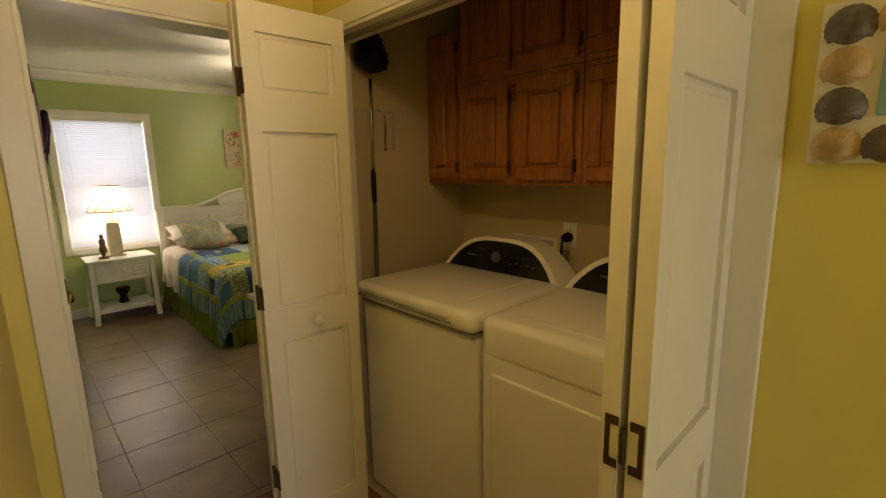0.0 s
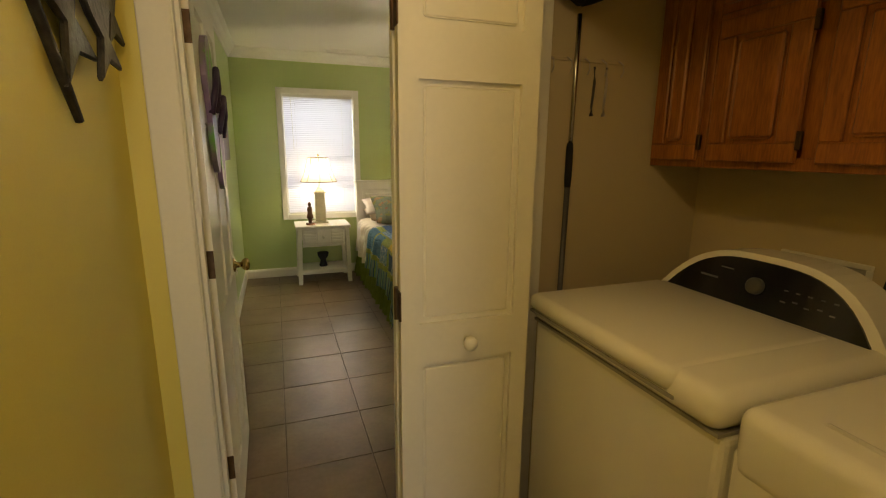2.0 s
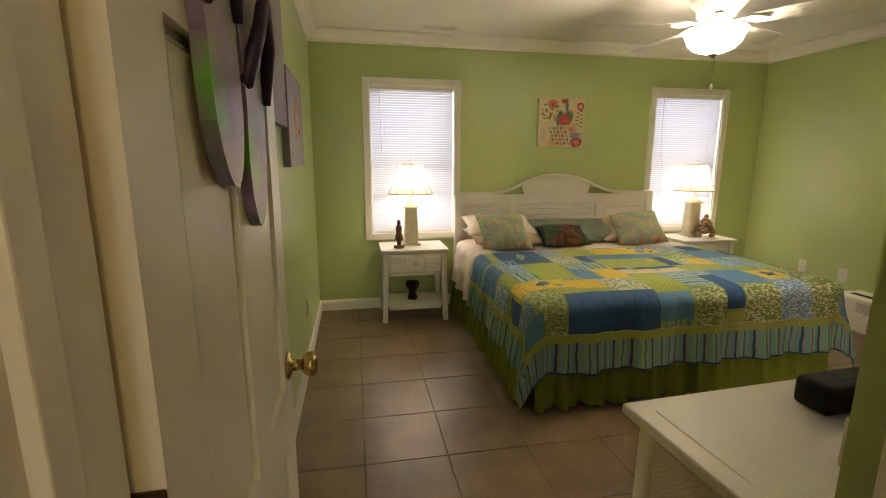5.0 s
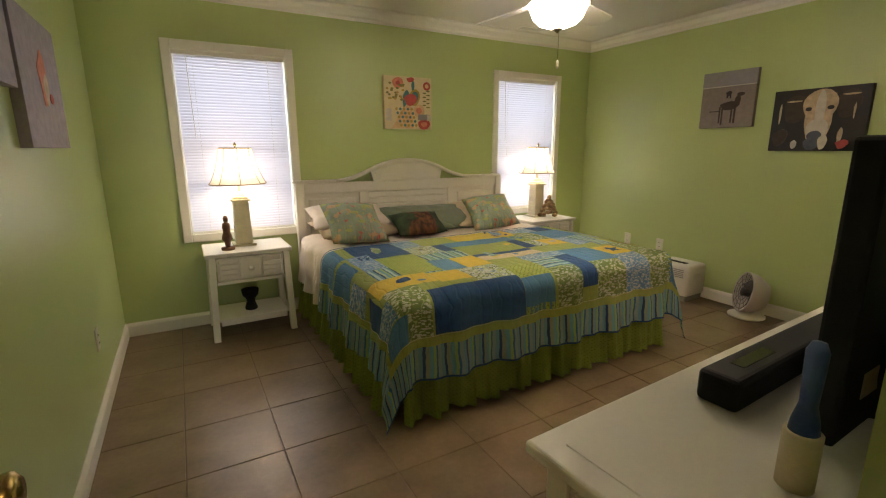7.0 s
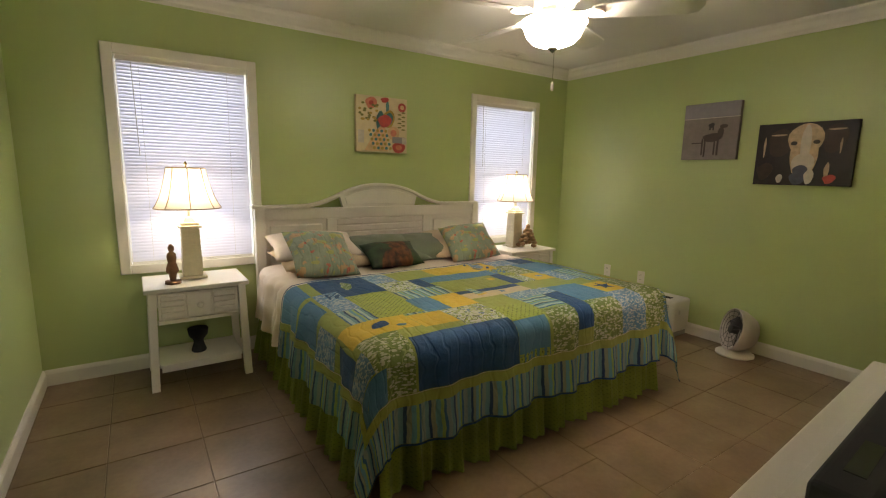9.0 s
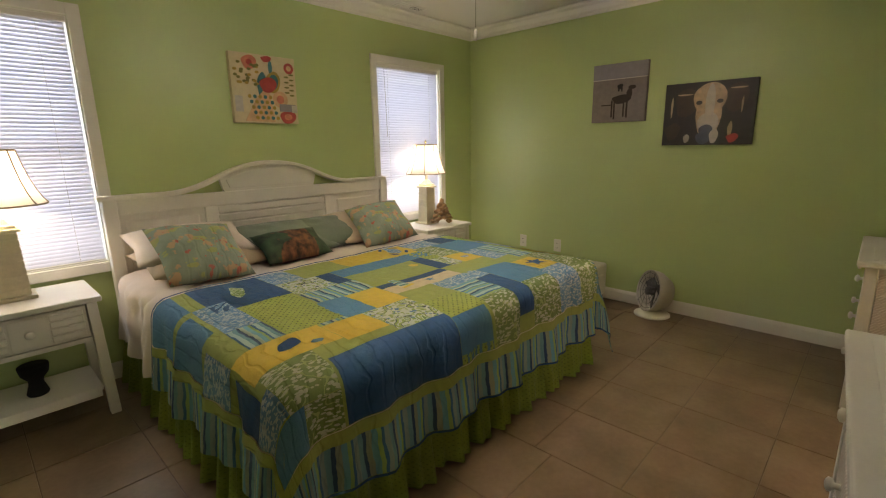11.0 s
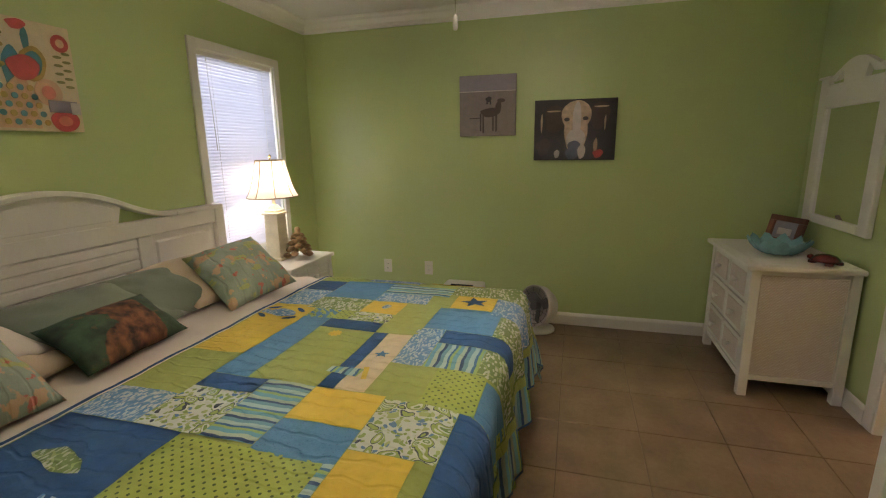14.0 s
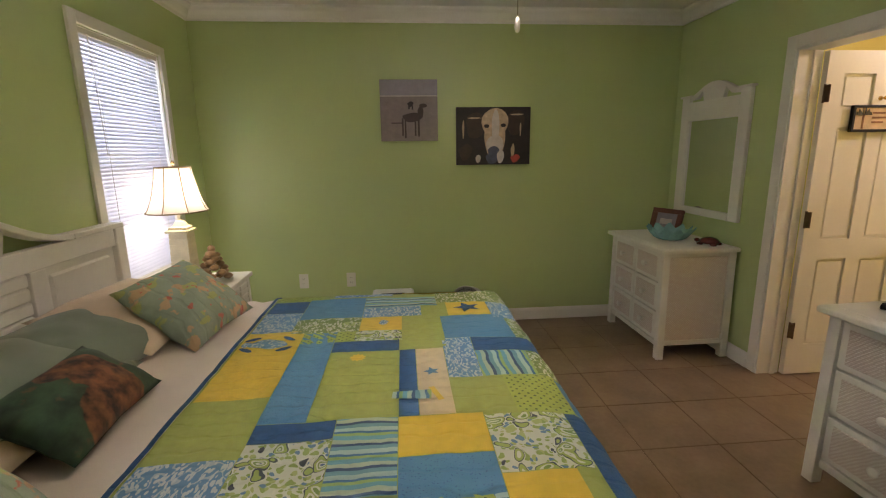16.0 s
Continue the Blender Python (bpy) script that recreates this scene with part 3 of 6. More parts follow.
for p, q in ((2.07, 2.15), (2.94, 3.02)):
    part("stile", at_bed(bx(p, q, 5.893, 5.94, 0.25, 0.965, 0.004)), FURN, hb)
for p, q in ((1.64, 2.04), (3.05, 3.45)):
    part("panel", at_bed(bx(p, q, 5.905, 5.93, 0.3, 0.93, 0.012, 1)), FURN, hb)
for k in range(11):
    part("slat", at_bed(bx(2.15, 2.94, 5.902, 5.922, 0.36 + 0.055 * k, 0.41 + 0.055 * k, 0.006, 1)), FURN, hb)


def arch_z(x):
    d = abs(x - 2.53)
    if d < 0.36:
        return 1.240 - 0.085 * (d / 0.36) ** 2
    k = min(1.0, (d - 0.36) / 0.30)
    return 1.155 * (2 * k ** 3 - 3 * k * k + 1) - 0.14 * (k ** 3 - 2 * k * k + k) + 1.076 * (3 * k * k - 2 * k ** 3)


xs = [2.53 - 0.66 + 1.32 * k / 44 for k in range(45)]
part("arch_cap", at_bed(plate([(x, arch_z(x)) for x in xs] + [(x, arch_z(x) - 0.026) for x in reversed(xs)], 0.07, Matrix.Translation((0, 5.878, 0)), bevel=0.004)), FURN, hb)
xs = [2.53 - 0.35 + 0.70 * k / 28 for k in range(29)]
part("arch_panel", at_bed(plate([(x, arch_z(x) - 0.024) for x in xs] + [(2.53 + 0.325, 1.049), (2.53 - 0.325, 1.049)], 0.03, Matrix.Translation((0, 5.905, 0)))), FURN, hb)
xs = [2.53 - 0.31 + 0.62 * k / 28 for k in range(29)]
part("arch_inset", at_bed(plate([(x, arch_z(x) - 0.05) for x in xs] + [(2.53 + 0.29, 1.07), (2.53 - 0.29, 1.07)], 0.006, Matrix.Translation((0, 5.901, 0)), bevel=0.002)), FURN, hb)

# ruffled skirt
def skirt(p0, p1, out):
    bm = bmesh.new()
    uvl = bm.loops.layers.uv.new("UVMap")
    p0, p1, o = Vector(p0), Vector(p1), Vector(out)
    ln = (p1 - p0).length
    n, rows = int(ln / 0.012), 6
    g = {}
    for i in range(n + 1):
        s = ln * i / n
        for j in range(rows + 1):
            k = j / rows
            w = (0.010 + 0.030 * k) * (math.sin(s * 38 + 3 * noise.noise(Vector((s * 3, 0, 5)))) * (0.7 + 0.6 * noise.noise(Vector((s * 2, 7, 0)))) + 0.5 * math.sin(s * 83))
            p = p0 + (p1 - p0) * (i / n) + o * (0.02 + 0.03 * k + w)
            z = 0.35 - 0.338 * k + 0.012 * k * noise.noise(Vector((s * 5, 1, 1)))
            g[i, j] = bm.verts.new((p.x, p.y, max(z, 0.004))), (s, z)
    for i in range(n):
        for j in range(rows):
            q = [g[i, j], g[i + 1, j], g[i + 1, j + 1], g[i, j + 1]]
            f = bm.faces.new([a[0] for a in q])
            f.smooth = True
            for lp, a in zip(f.loops, q):
                lp[uvl].uv = a[1]
    return bm


part("bed_skirt", at_bed(skirt((1.58, 4.02, 0), (3.52, 4.02, 0), (0, -1, 0))), FAB["K"], bed, "gathered green dotted bed skirt")
part("bed_skirt", at_bed(skirt((1.57, 5.86, 0), (1.57, 4.02, 0), (-1, 0, 0))), FAB["K"], bed, "gathered green dotted bed skirt")
part("bed_skirt", at_bed(skirt((3.53, 4.02, 0), (3.53, 5.86, 0), (1, 0, 0))), FAB["K"], bed, "gathered green dotted bed skirt")

# quilt
QT, QH = 5.14, 0.235
HEM = 0.42
quilt = thing("patchwork_quilt", "blue, yellow and green patchwork beach quilt spread over the bed", "quilt", (2.55, 4.5, BTOP))
Q0 = Matrix.Translation((-2.55, -4.5, -BTOP))


def patch(u0, u1, v0, v1, kind, name="patch", lift=0.008, label="", swap=False, step=0.03):
    bm = cloth(u0, u1, v0, v1, lift, step, swap)
    bm.transform(Q0)
    return part(name, bm, FAB[kind], quilt, label)


patch(BX0 - QH, BX1 + QH, BY0 - QH, QT, "G", "quilt_ground", 0.004, "lime cotton ground of the quilt")
PATCHES = [
    (3.23, 3.40, 4.96, 5.13, "N"), (2.99, 3.23, 4.96, 5.13, "F"), (2.45, 2.99, 4.90, 5.13, "Y"), (2.16, 2.45, 4.90, 5.13, "G"), (2.0, 2.16, 4.90, 5.13, "F"), (1.66, 2.0, 4.73, 5.13, "N"),
    (3.13, 3.42, 4.68, 4.96, "B"), (2.96, 3.13, 4.68, 4.96, "L"), (2.855, 2.96, 4.69, 4.90, "D"), (2.305, 2.96, 4.765, 4.90, "B"), (2.22, 2.305, 4.68, 4.90, "N"), (2.0, 2.22, 4.68, 4.90, "P"),
    (3.26, 3.42, 4.33, 4.68, "S"), (3.13, 3.26, 4.41, 4.68, "F"), (2.96, 3.13, 4.50, 4.68, "Y"), (2.855, 2.96, 4.50, 4.69, "P"), (2.76, 2.855, 4.51, 4.765, "N"), (2.305, 2.76, 4.51, 4.765, "G"),
    (2.305, 2.76, 4.45, 4.51, "N"), (2.305, 2.76, 4.345, 4.45, "C"), (2.76, 3.13, 4.33, 4.50, "G"), (2.0, 2.305, 4.51, 4.68, "S"), (2.13, 2.305, 4.27, 4.51, "Y"), (1.98, 2.13, 4.27, 4.51, "B"),
    (3.11, 3.30, 4.09, 4.29, "Y"), (3.30, 3.50, 4.06, 4.33, "L"), (2.84, 3.11, 4.04, 4.33, "B"), (2.72, 2.84, 3.88, 4.23, "N"), (2.52, 2.72, 4.04, 4.23, "T"), (2.52, 2.84, 4.23, 4.345, "F"),
    (2.305, 2.52, 4.17, 4.345, "G"), (2.29, 2.52, 4.0, 4.17, "D"), (2.05, 2.29, 4.04, 4.27, "P"), (1.86, 2.05, 4.09, 4.27, "Y"), (1.74, 1.99, 4.30, 4.73, "D"), (1.86, 1.99, 4.27, 4.30, "S"),
    (1.60, 1.74, 4.50, 4.85, "F"), (1.52, 1.86, 4.12, 4.30, "Y"), (1.54, 1.73, 3.93, 4.12, "L"), (1.60, 1.73, 3.80, 3.93, "L"), (1.74, 2.29, 3.84, 4.04, "N"), (2.29, 2.50, 3.84, 4.0, "B"), (2.52, 2.72, 3.79, 4.04, "L"),
    (2.84, 3.08, 3.79, 4.04, "L"), (3.08, 3.30, 3.80, 4.09, "F"), (3.30, 3.56, 3.80, 4.06, "L"), (2.29, 2.52, 3.80, 3.84, "D"), (1.60, 1.74, 4.30, 4.50, "S"), (1.74, 1.86, 4.10, 4.13, "G"),
    (1.40, 1.58, 4.55, 4.80, "B"), (1.38, 1.52, 4.30, 4.50, "F"), (1.38, 1.50, 4.06, 4.26, "N"), (1.42, 1.60, 4.85, 5.13, "B"), (1.38, 1.54, 3.935, 4.06, "F"),
    (3.50, 3.72, 3.86, 4.10, "B"), (3.52, 3.72, 4.2, 4.5, "Y"), (3.44, 3.72, 4.55, 4.85, "F"), (3.42, 3.72, 4.9, 5.13, "D"), (1.37, 1.60, 3.80, 3.93, "B"), (3.52, 3.73, 3.80, 3.93, "B"),
]
for u0, u1, v0, v1, kind in PATCHES:
    v0 = 3.798 if v0 <= 3.86 else v0
    u0 = 1.368 if u0 <= 1.42 else u0
    patch(u0 + 0.001, u1 - 0.001, v0 + 0.001, v1 - 0.001, kind)
# lime band and striped ruffle round the hem
for u0, u1, v0, v1 in ((BX0 - QH - 0.045, BX1 + QH + 0.045, BY0 - QH - 0.045, BY0 - QH), (BX0 - QH - 0.045, BX0 - QH, BY0 - QH, QT), (BX1 + QH, BX1 + QH + 0.045, BY0 - QH, QT)):
    patch(u0, u1, v0, v1, "G", "band", 0.010)
a, b = QH + 0.045, HEM + 0.02
patch(BX0 - b, BX1 + b, BY0 - b, BY0 - a, "R", "ruffle", 0.008, "blue and green striped ruffle", step=0.02)
patch(BX0 - b, BX0 - a, BY0 - a, QT, "R", "ruffle", 0.008, "blue and green striped ruffle", True, 0.02)
patch(BX1 + a, BX1 + b, BY0 - a, QT, "R", "ruffle", 0.008, "blue and green striped ruffle", True, 0.02)
patch(BX0 - b - 0.008, BX1 + b + 0.008, BY0 - b - 0.010, BY0 - b, "N", "binding", 0.011)
patch(BX0 - b, BX1 + b, QT - 0.004, QT + 0.012, "N", "binding", 0.010)


def applique(cu, cv, outline, kind, label, size, turn=0.0):
    """A small cloth shape sewn on to the top of the quilt."""
    bm = bmesh.new()
    uvl = bm.loops.layers.uv.new("UVMap")
    c, s = math.cos(turn), math.sin(turn)
    ring = [bm.verts.new(drape(cu + size * (x * c - y * s), cv + size * (x * s + y * c), 0.0115)) for x, y in outline]
    mid = bm.verts.new(drape(cu, cv, 0.0125))
    for k in range(len(ring)):
        f = bm.faces.new((mid, ring[k], ring[(k + 1) % len(ring)]))
        f.smooth = True
        for lp in f.loops:
            lp[uvl].uv = lp.vert.co.xy
    bm.transform(Q0)
    part("applique", bm, FAB[kind], quilt, label)


def star(n=5, inner=0.45):
    return [((1 if k % 2 == 0 else inner) * math.cos(math.pi * k / n), (1 if k % 2 == 0 else inner) * math.sin(math.pi * k / n)) for k in range(2 * n)]


def blob(n=18, rx=1.0, ry=0.6, wob=0.12, ph=0.0):
    return [(rx * (1 + wob * math.sin(3 * t + ph)) * math.cos(t), ry * (1 + wob * math.sin(4 * t + ph)) * math.sin(t)) for t in (2 * math.pi * k / n for k in range(n))]


applique(3.21, 4.19, star(), "N", "navy star applique", 0.07, 0.3)
applique(2.57, 4.40, star(), "B", "blue star applique", 0.03, 0.2)
applique(2.70, 4.66, star(10, 0.72), "Y", "yellow sun applique", 0.032)
applique(2.86, 5.02, blob(), "F", "blue floral turtle applique", 0.075, 1.5)
applique(2.86, 5.10, blob(10, 0.5, 0.4), "F", "blue floral turtle applique", 0.05)
for dx, dy, turn in ((0.07, 0.05, 0.6), (-0.07, 0.05, 2.5), (0.07, -0.05, -0.6), (-0.07, -0.05, 3.8)):
    applique(2.86 + dy, 5.02 + dx, blob(8, 1.0, 0.35, 0.0), "N", "navy turtle flipper applique", 0.034, turn + 1.57)
applique(2.42, 4.47, [(-1, -0.5), (1, -0.35), (1, 0.35), (-1, 0.5)], "T", "striped deck chair applique", 0.06, 1.5)
applique(2.42, 4.395, [(-1, -0.2), (1, -0.2), (1, 0.2), (-1, 0.2)], "Y", "tan deck chair applique", 0.045, 0.3)
applique(1.70, 4.21, blob(16, 0.9, 0.6, 0.1), "N", "navy whale applique", 0.055, 0.6)
applique(1.78, 4.16, blob(10, 0.5, 0.3), "B", "blue fish applique", 0.05)
applique(3.05, 4.58, blob(10, 0.6, 0.4), "F", "blue floral bird applique", 0.05)
applique(1.83, 4.93, blob(16, 1.0, 0.35, 0.2), "L", "green floral starfish applique", 0.09, 1.4)


# sheet turned down at the head, over the side
bm = bmesh.new()
g = {}
for i in range(81):
    for j in range(31):
        u, v = 1.19 + 2.58 * i / 80, 5.10 + 0.75 * j / 30
        p = drape(u, v, -0.004)
        crumple = 0.0 if BX0 < u < BX1 else 0.016 * noise.noise(Vector((u * 14, v * 22, 2.2))) + 0.012 * math.sin(v * 46 + 3 * noise.noise(Vector((v * 5, u * 4, 0))))
        g[i, j] = bm.verts.new((p.x - crumple, p.y, p.z - 0.004))
for i in range(80):
    for j in range(30):
        bm.faces.new((g[i, j], g[i + 1, j], g[i + 1, j + 1], g[i, j + 1]))
single("bed_sheet", bm, SHEET, "cream cotton sheet hanging over the bed's side", "bed sheet", smooth=True)


def pillow(name, label, w, h, t, m, material, uv=False, group="pillows on the bed"):
    bm = bmesh.new()
    uvl = bm.loops.layers.uv.new("UVMap")
    n = 18
    for side in (1, -1):
        g = {}
        for i in range(n + 1):
            for j in range(n + 1):
                a, b = -1 + 2 * i / n, -1 + 2 * j / n
                f = (max(0, 1 - abs(a) ** 2.6) * max(0, 1 - abs(b) ** 2.6)) ** 0.55
                pinch = 1 - 0.06 * (1 - abs(a * b))
                cr = 0.012 * noise.noise(Vector((a * 3, b * 3, side)))
                g[i, j] = bm.verts.new((a * w / 2 * (pinch + 0.03 * abs(b)), b * h / 2 * (pinch + 0.03 * abs(a)), side * (t / 2 * f + cr * f))), (a * w / 2, b * h / 2)
        for i in range(n):
            for j in range(n):
                q = [g[i, j], g[i + 1, j], g[i + 1, j + 1], g[i, j + 1]]
                f = bm.faces.new([p[0] for p in q][::side])
                f.smooth = True
                for lp, p in zip(f.loops, q[::side]):
                    lp[uvl].uv = p[1]
    bmesh.ops.remove_doubles(bm, verts=bm.verts, dist=0.0008)
    ob = mesh_ob(name, bm, material, True)
    ob.matrix_basis = m
    return tagged(ob, label, "pillow", group)


def picture_material(name, maker, rough=0.6):
    n = N(name)
    n.color(maker(n, n.coord("UV")))
    n.bump(n.noise(900, 1), 0.1)
    return n.set(rough)


ZP = BTOP
pillow("bed_pillow", "tan cotton bed pillow lying by the headboard", 0.64, 0.44, 0.15, pose(1.93, 5.60, ZP + 0.065, 8, 0, 2), PILLOWC)
pillow("bed_pillow", "cream cotton bed pillow lying by the headboard", 0.60, 0.42, 0.14, pose(1.89, 5.66, ZP + 0.145, 16, 0, -3), SHEET)
pillow("bed_pillow", "sage green bed pillow lying by the headboard", 0.66, 0.42, 0.16, pose(2.40, 5.62, ZP + 0.085, 18, 0, 1), SAGE)
pillow("bed_pillow", "sage green bed pillow lying by the headboard", 0.56, 0.42, 0.15, pose(2.76, 5.63, ZP + 0.08, 18, 0, 1), SAGE)
pillow("bed_pillow", "tan cotton bed pillow lying by the headboard", 0.60, 0.44, 0.15, pose(3.10, 5.62, ZP + 0.09, 18, 0, -2), PILLOWC)
pillow("throw_pillow", "square throw pillow in a green and coral island print", 0.42, 0.39, 0.19, pose(1.84, 5.37, ZP + 0.135, 38, 4, 4), FAB["I"])
pillow("throw_pillow", "square throw pillow in a green and coral island print", 0.40, 0.38, 0.19, pose(3.08, 5.40, ZP + 0.13, 36, -6, -14), FAB["I"])


def dogcushion(n, uv):
    body = None
    for loc, size in (((-0.01, -0.10), (0.13, 0.09)), ((0.045, -0.01), (0.085, 0.13)), ((0.02, 0.08), (0.10, 0.042))):
        mp = n.node("ShaderNodeMapping")
        mp.inputs["Scale"].default_value = (1 / size[0], 1 / size[1], 0)
        mp.inputs["Location"].default_value = (-loc[0] / size[0], -loc[1] / size[1], 0)
        n.link(uv, mp.inputs["Vector"])
        gr = n.t.nodes.new("ShaderNodeTexGradient")
        gr.gradient_type = "SPHERICAL"
        n.link(mp.outputs[0], gr.inputs["Vector"])
        body = gr.outputs["Fac"] if body is None else n.math("MAXIMUM", body, gr.outputs["Fac"])
    bg = n.ramp(n.noise(14, 4, vec=uv), [(0.3, (0.008, 0.016, 0.008)), (0.7, (0.035, 0.075, 0.035))])
    fur = n.ramp(n.noise(20, 5, vec=uv), [(0.36, (0.014, 0.005, 0.003)), (0.64, (0.17, 0.06, 0.02))])
    return n.mix(n.ramp(n.math("ADD", body, n.math("MULTIPLY", n.noise(22, 4, vec=uv), 0.25)), [(0.15, (0, 0, 0)), (0.20, (1, 1, 1))]), bg, fur)


pillow("lumbar_pillow", "small dark green pillow with a printed brown shape", 0.42, 0.25, 0.13, pose(2.37, 5.385, ZP + 0.085, 32, 0, 2), picture_material("dog_print_cotton", dogcushion, 0.85))


# ---- nightstands, lamps ----
def nightstand(at):
    t = thing("nightstand", "white painted nightstand with one drawer and a low shelf", "nightstand", at, group="nightstands beside the bed")
    part("top", bx(-0.285, 0.285, -0.215, 0.215, 0.602, 0.63, 0.006), FURN, t)
    for sx in (-1, 1):
        for sy in (-1, 1):
            x, y = sx * 0.243, sy * 0.175
            bm = bx(x - 0.022, x + 0.022, y - 0.022, y + 0.022, 0, 0.602, 0.003)
            for v in bm.verts:
                if v.co.z < 0.1:
                    v.co.x += sx * 0.018
                    v.co.y += sy * 0.012
            part("leg", bm, FURN, t)
    part("side_panel", bx(-0.25, -0.235, -0.155, 0.155, 0.42, 0.60), FURN, t)
    part("side_panel", bx(0.235, 0.25, -0.155, 0.155, 0.42, 0.60), FURN, t)
    part("back_panel", bx(-0.22, 0.22, 0.165, 0.18, 0.42, 0.60), FURN, t)
    part("rail", bx(-0.222, 0.222, -0.19, -0.16, 0.405, 0.428, 0.002), FURN, t)
    dr = part("drawer", bx(-0.218, 0.218, -0.195, -0.16, 0.433, 0.594, 0.004), FURN, t)
    for k in range(4):
        for p, q in ((-0.205, -0.075), (0.075, 0.205)):
            part("slat", bx(p, q, -0.203, -0.194, 0.445 + 0.035 * k, 0.477 + 0.035 * k, 0.004, 1), FURN, dr)
    part("panel", bx(-0.068, 0.068, -0.2, -0.194, 0.445, 0.582, 0.003), FURN, dr)
    part("knob", lathe([(0.008, 0), (0.008, 0.015), (0.018, 0.02), (0.019, 0.028), (0.01, 0.034), (0.0, 0.035)], 16, m=Matrix.Translation((0, -0.2, 0.513)) @ pose(0, 0, 0, 90, 0, 0)), FURN, dr, smooth=True)
    part("shelf", bx(-0.232, 0.232, -0.17, 0.17, 0.13, 0.152, 0.003), FURN, t)
    part("shelf_rail", bx(-0.222, 0.222, -0.185, -0.171, 0.105, 0.152, 0.002), FURN, t)
    return t


nightstand((1.125, 5.725, 0))
nightstand((3.94, 5.72, 0))


def table_lamp(at, rz):
    t = thing("table_lamp", "lit table lamp with a cream bell shade and slatted column", "table lamp", at, rz, group="lamps on the nightstands")
    part("base", bx(-0.078, 0.078, -0.078, 0.078, 0.0, 0.018, 0.004), CREAMC, t)
    col = part("column", lathe([(0.076, 0.018), (0.066, 0.325)], 4, m=Matrix.Identity(4)), CREAMC, t, "slatted cream column")
    for k in range(9):
        r = 0.0805 - 0.0095 * (k / 9)
        part("slat", lathe([(r, 0.022 + 0.0335 * k), (r - 0.001, 0.052 + 0.0335 * k)], 4), CREAMC, col)
    part("cap", lathe([(0.09, 0.325), (0.09, 0.337), (0.072, 0.341), (0.068, 0.355), (0.046, 0.361), (0.028, 0.385), (0.012, 0.395), (0.012, 0.45)], 4), CREAMC, t)
    prof = [(0.192, 0.448), (0.176, 0.47), (0.157, 0.51), (0.138, 0.565), (0.122, 0.63), (0.108, 0.70)]
    bm = bmesh.new()
    seg = 32
    rings = []
    for r, z in prof:
        ring = []
        for i in range(seg):
            a = 2 * math.pi * i / seg
            k = 1 - 0.05 * abs(math.sin(4 * a)) ** 0.7
            ring.append(bm.verts.new((r * k * math.cos(a), 0.85 * r * k * math.sin(a), z)))
        rings.append(ring)
    for lo, hi in zip(rings, rings[1:]):
        for i in range(seg):
            bm.faces.new((lo[i], lo[(i + 1) % seg], hi[(i + 1) % seg], hi[i]))
    sh = part("shade", bm, LINEN, t, "glowing cream fabric bell shade", True)
    for i in range(8):
        a = 2 * math.pi * i / 8
        part("rib", tube([(r * math.cos(a) * 1.005, 0.85 * r * math.sin(a) * 1.005, z) for r, z in prof], 0.0028, 5), GOLD, sh)
    for r, z in (prof[0], prof[-1]):
        part("trim", tube([(r * 0.985 * math.cos(2 * math.pi * i / 32), 0.85 * r * 0.985 * math.sin(2 * math.pi * i / 32), z) for i in range(33)], 0.004, 5), GOLD, sh)
    part("finial", lathe([(0.004, 0.62), (0.004, 0.715), (0.011, 0.722), (0.006, 0.735), (0.0, 0.742)], 10), BRASS, t)
    return t


table_lamp((1.12, 5.78, 0.63), 0)
table_lamp((3.93, 5.79, 0.63), 0)

# figurine, drum, resin ornament
single("figurine", join(lathe([(0.045, 0), (0.045, 0.018), (0.02, 0.02)], 12), lathe([(0.016, 0.02), (0.022, 0.06), (0.036, 0.075), (0.032, 0.10), (0.022, 0.13), (0.027, 0.16), (0.024, 0.185), (0.010, 0.195), (0.016, 0.205), (0.017, 0.225), (0.008, 0.24), (0, 0.242)], 14)),
       TERRA, "small brown carved figurine on the nightstand", "figurine", (1.0, 5.64, 0.63), smooth=True)
single("small_drum", lathe([(0.04, 0), (0.045, 0.01), (0.03, 0.06), (0.032, 0.08), (0.055, 0.11), (0.062, 0.15), (0.06, 0.155), (0.0, 0.152)], 18), BLACKM, "small dark goblet drum on the nightstand shelf", "drum", (1.12, 5.70, 0.152), smooth=True)
orn = thing("resin_ornament", "tan knotted resin ornament on the nightstand", "ornament", (3.985, 5.655, 0.63))
for k in range(26):
    a = k * 2.4
    r = 0.086 * (1 - k / 30)
    part("knot", lathe([(0, -0.022), (0.022, -0.012), (0.030, 0), (0.018, 0.014), (0, 0.02)], 8, None, (r * math.cos(a), r * math.sin(a), 0.022 + 0.165 * k / 26)), TERRAL, orn, smooth=True)
part("tip", lathe([(0.012, 0.18), (0.022, 0.198), (0.02, 0.22), (0.0, 0.232)], 8), TERRAL, orn, smooth=True)


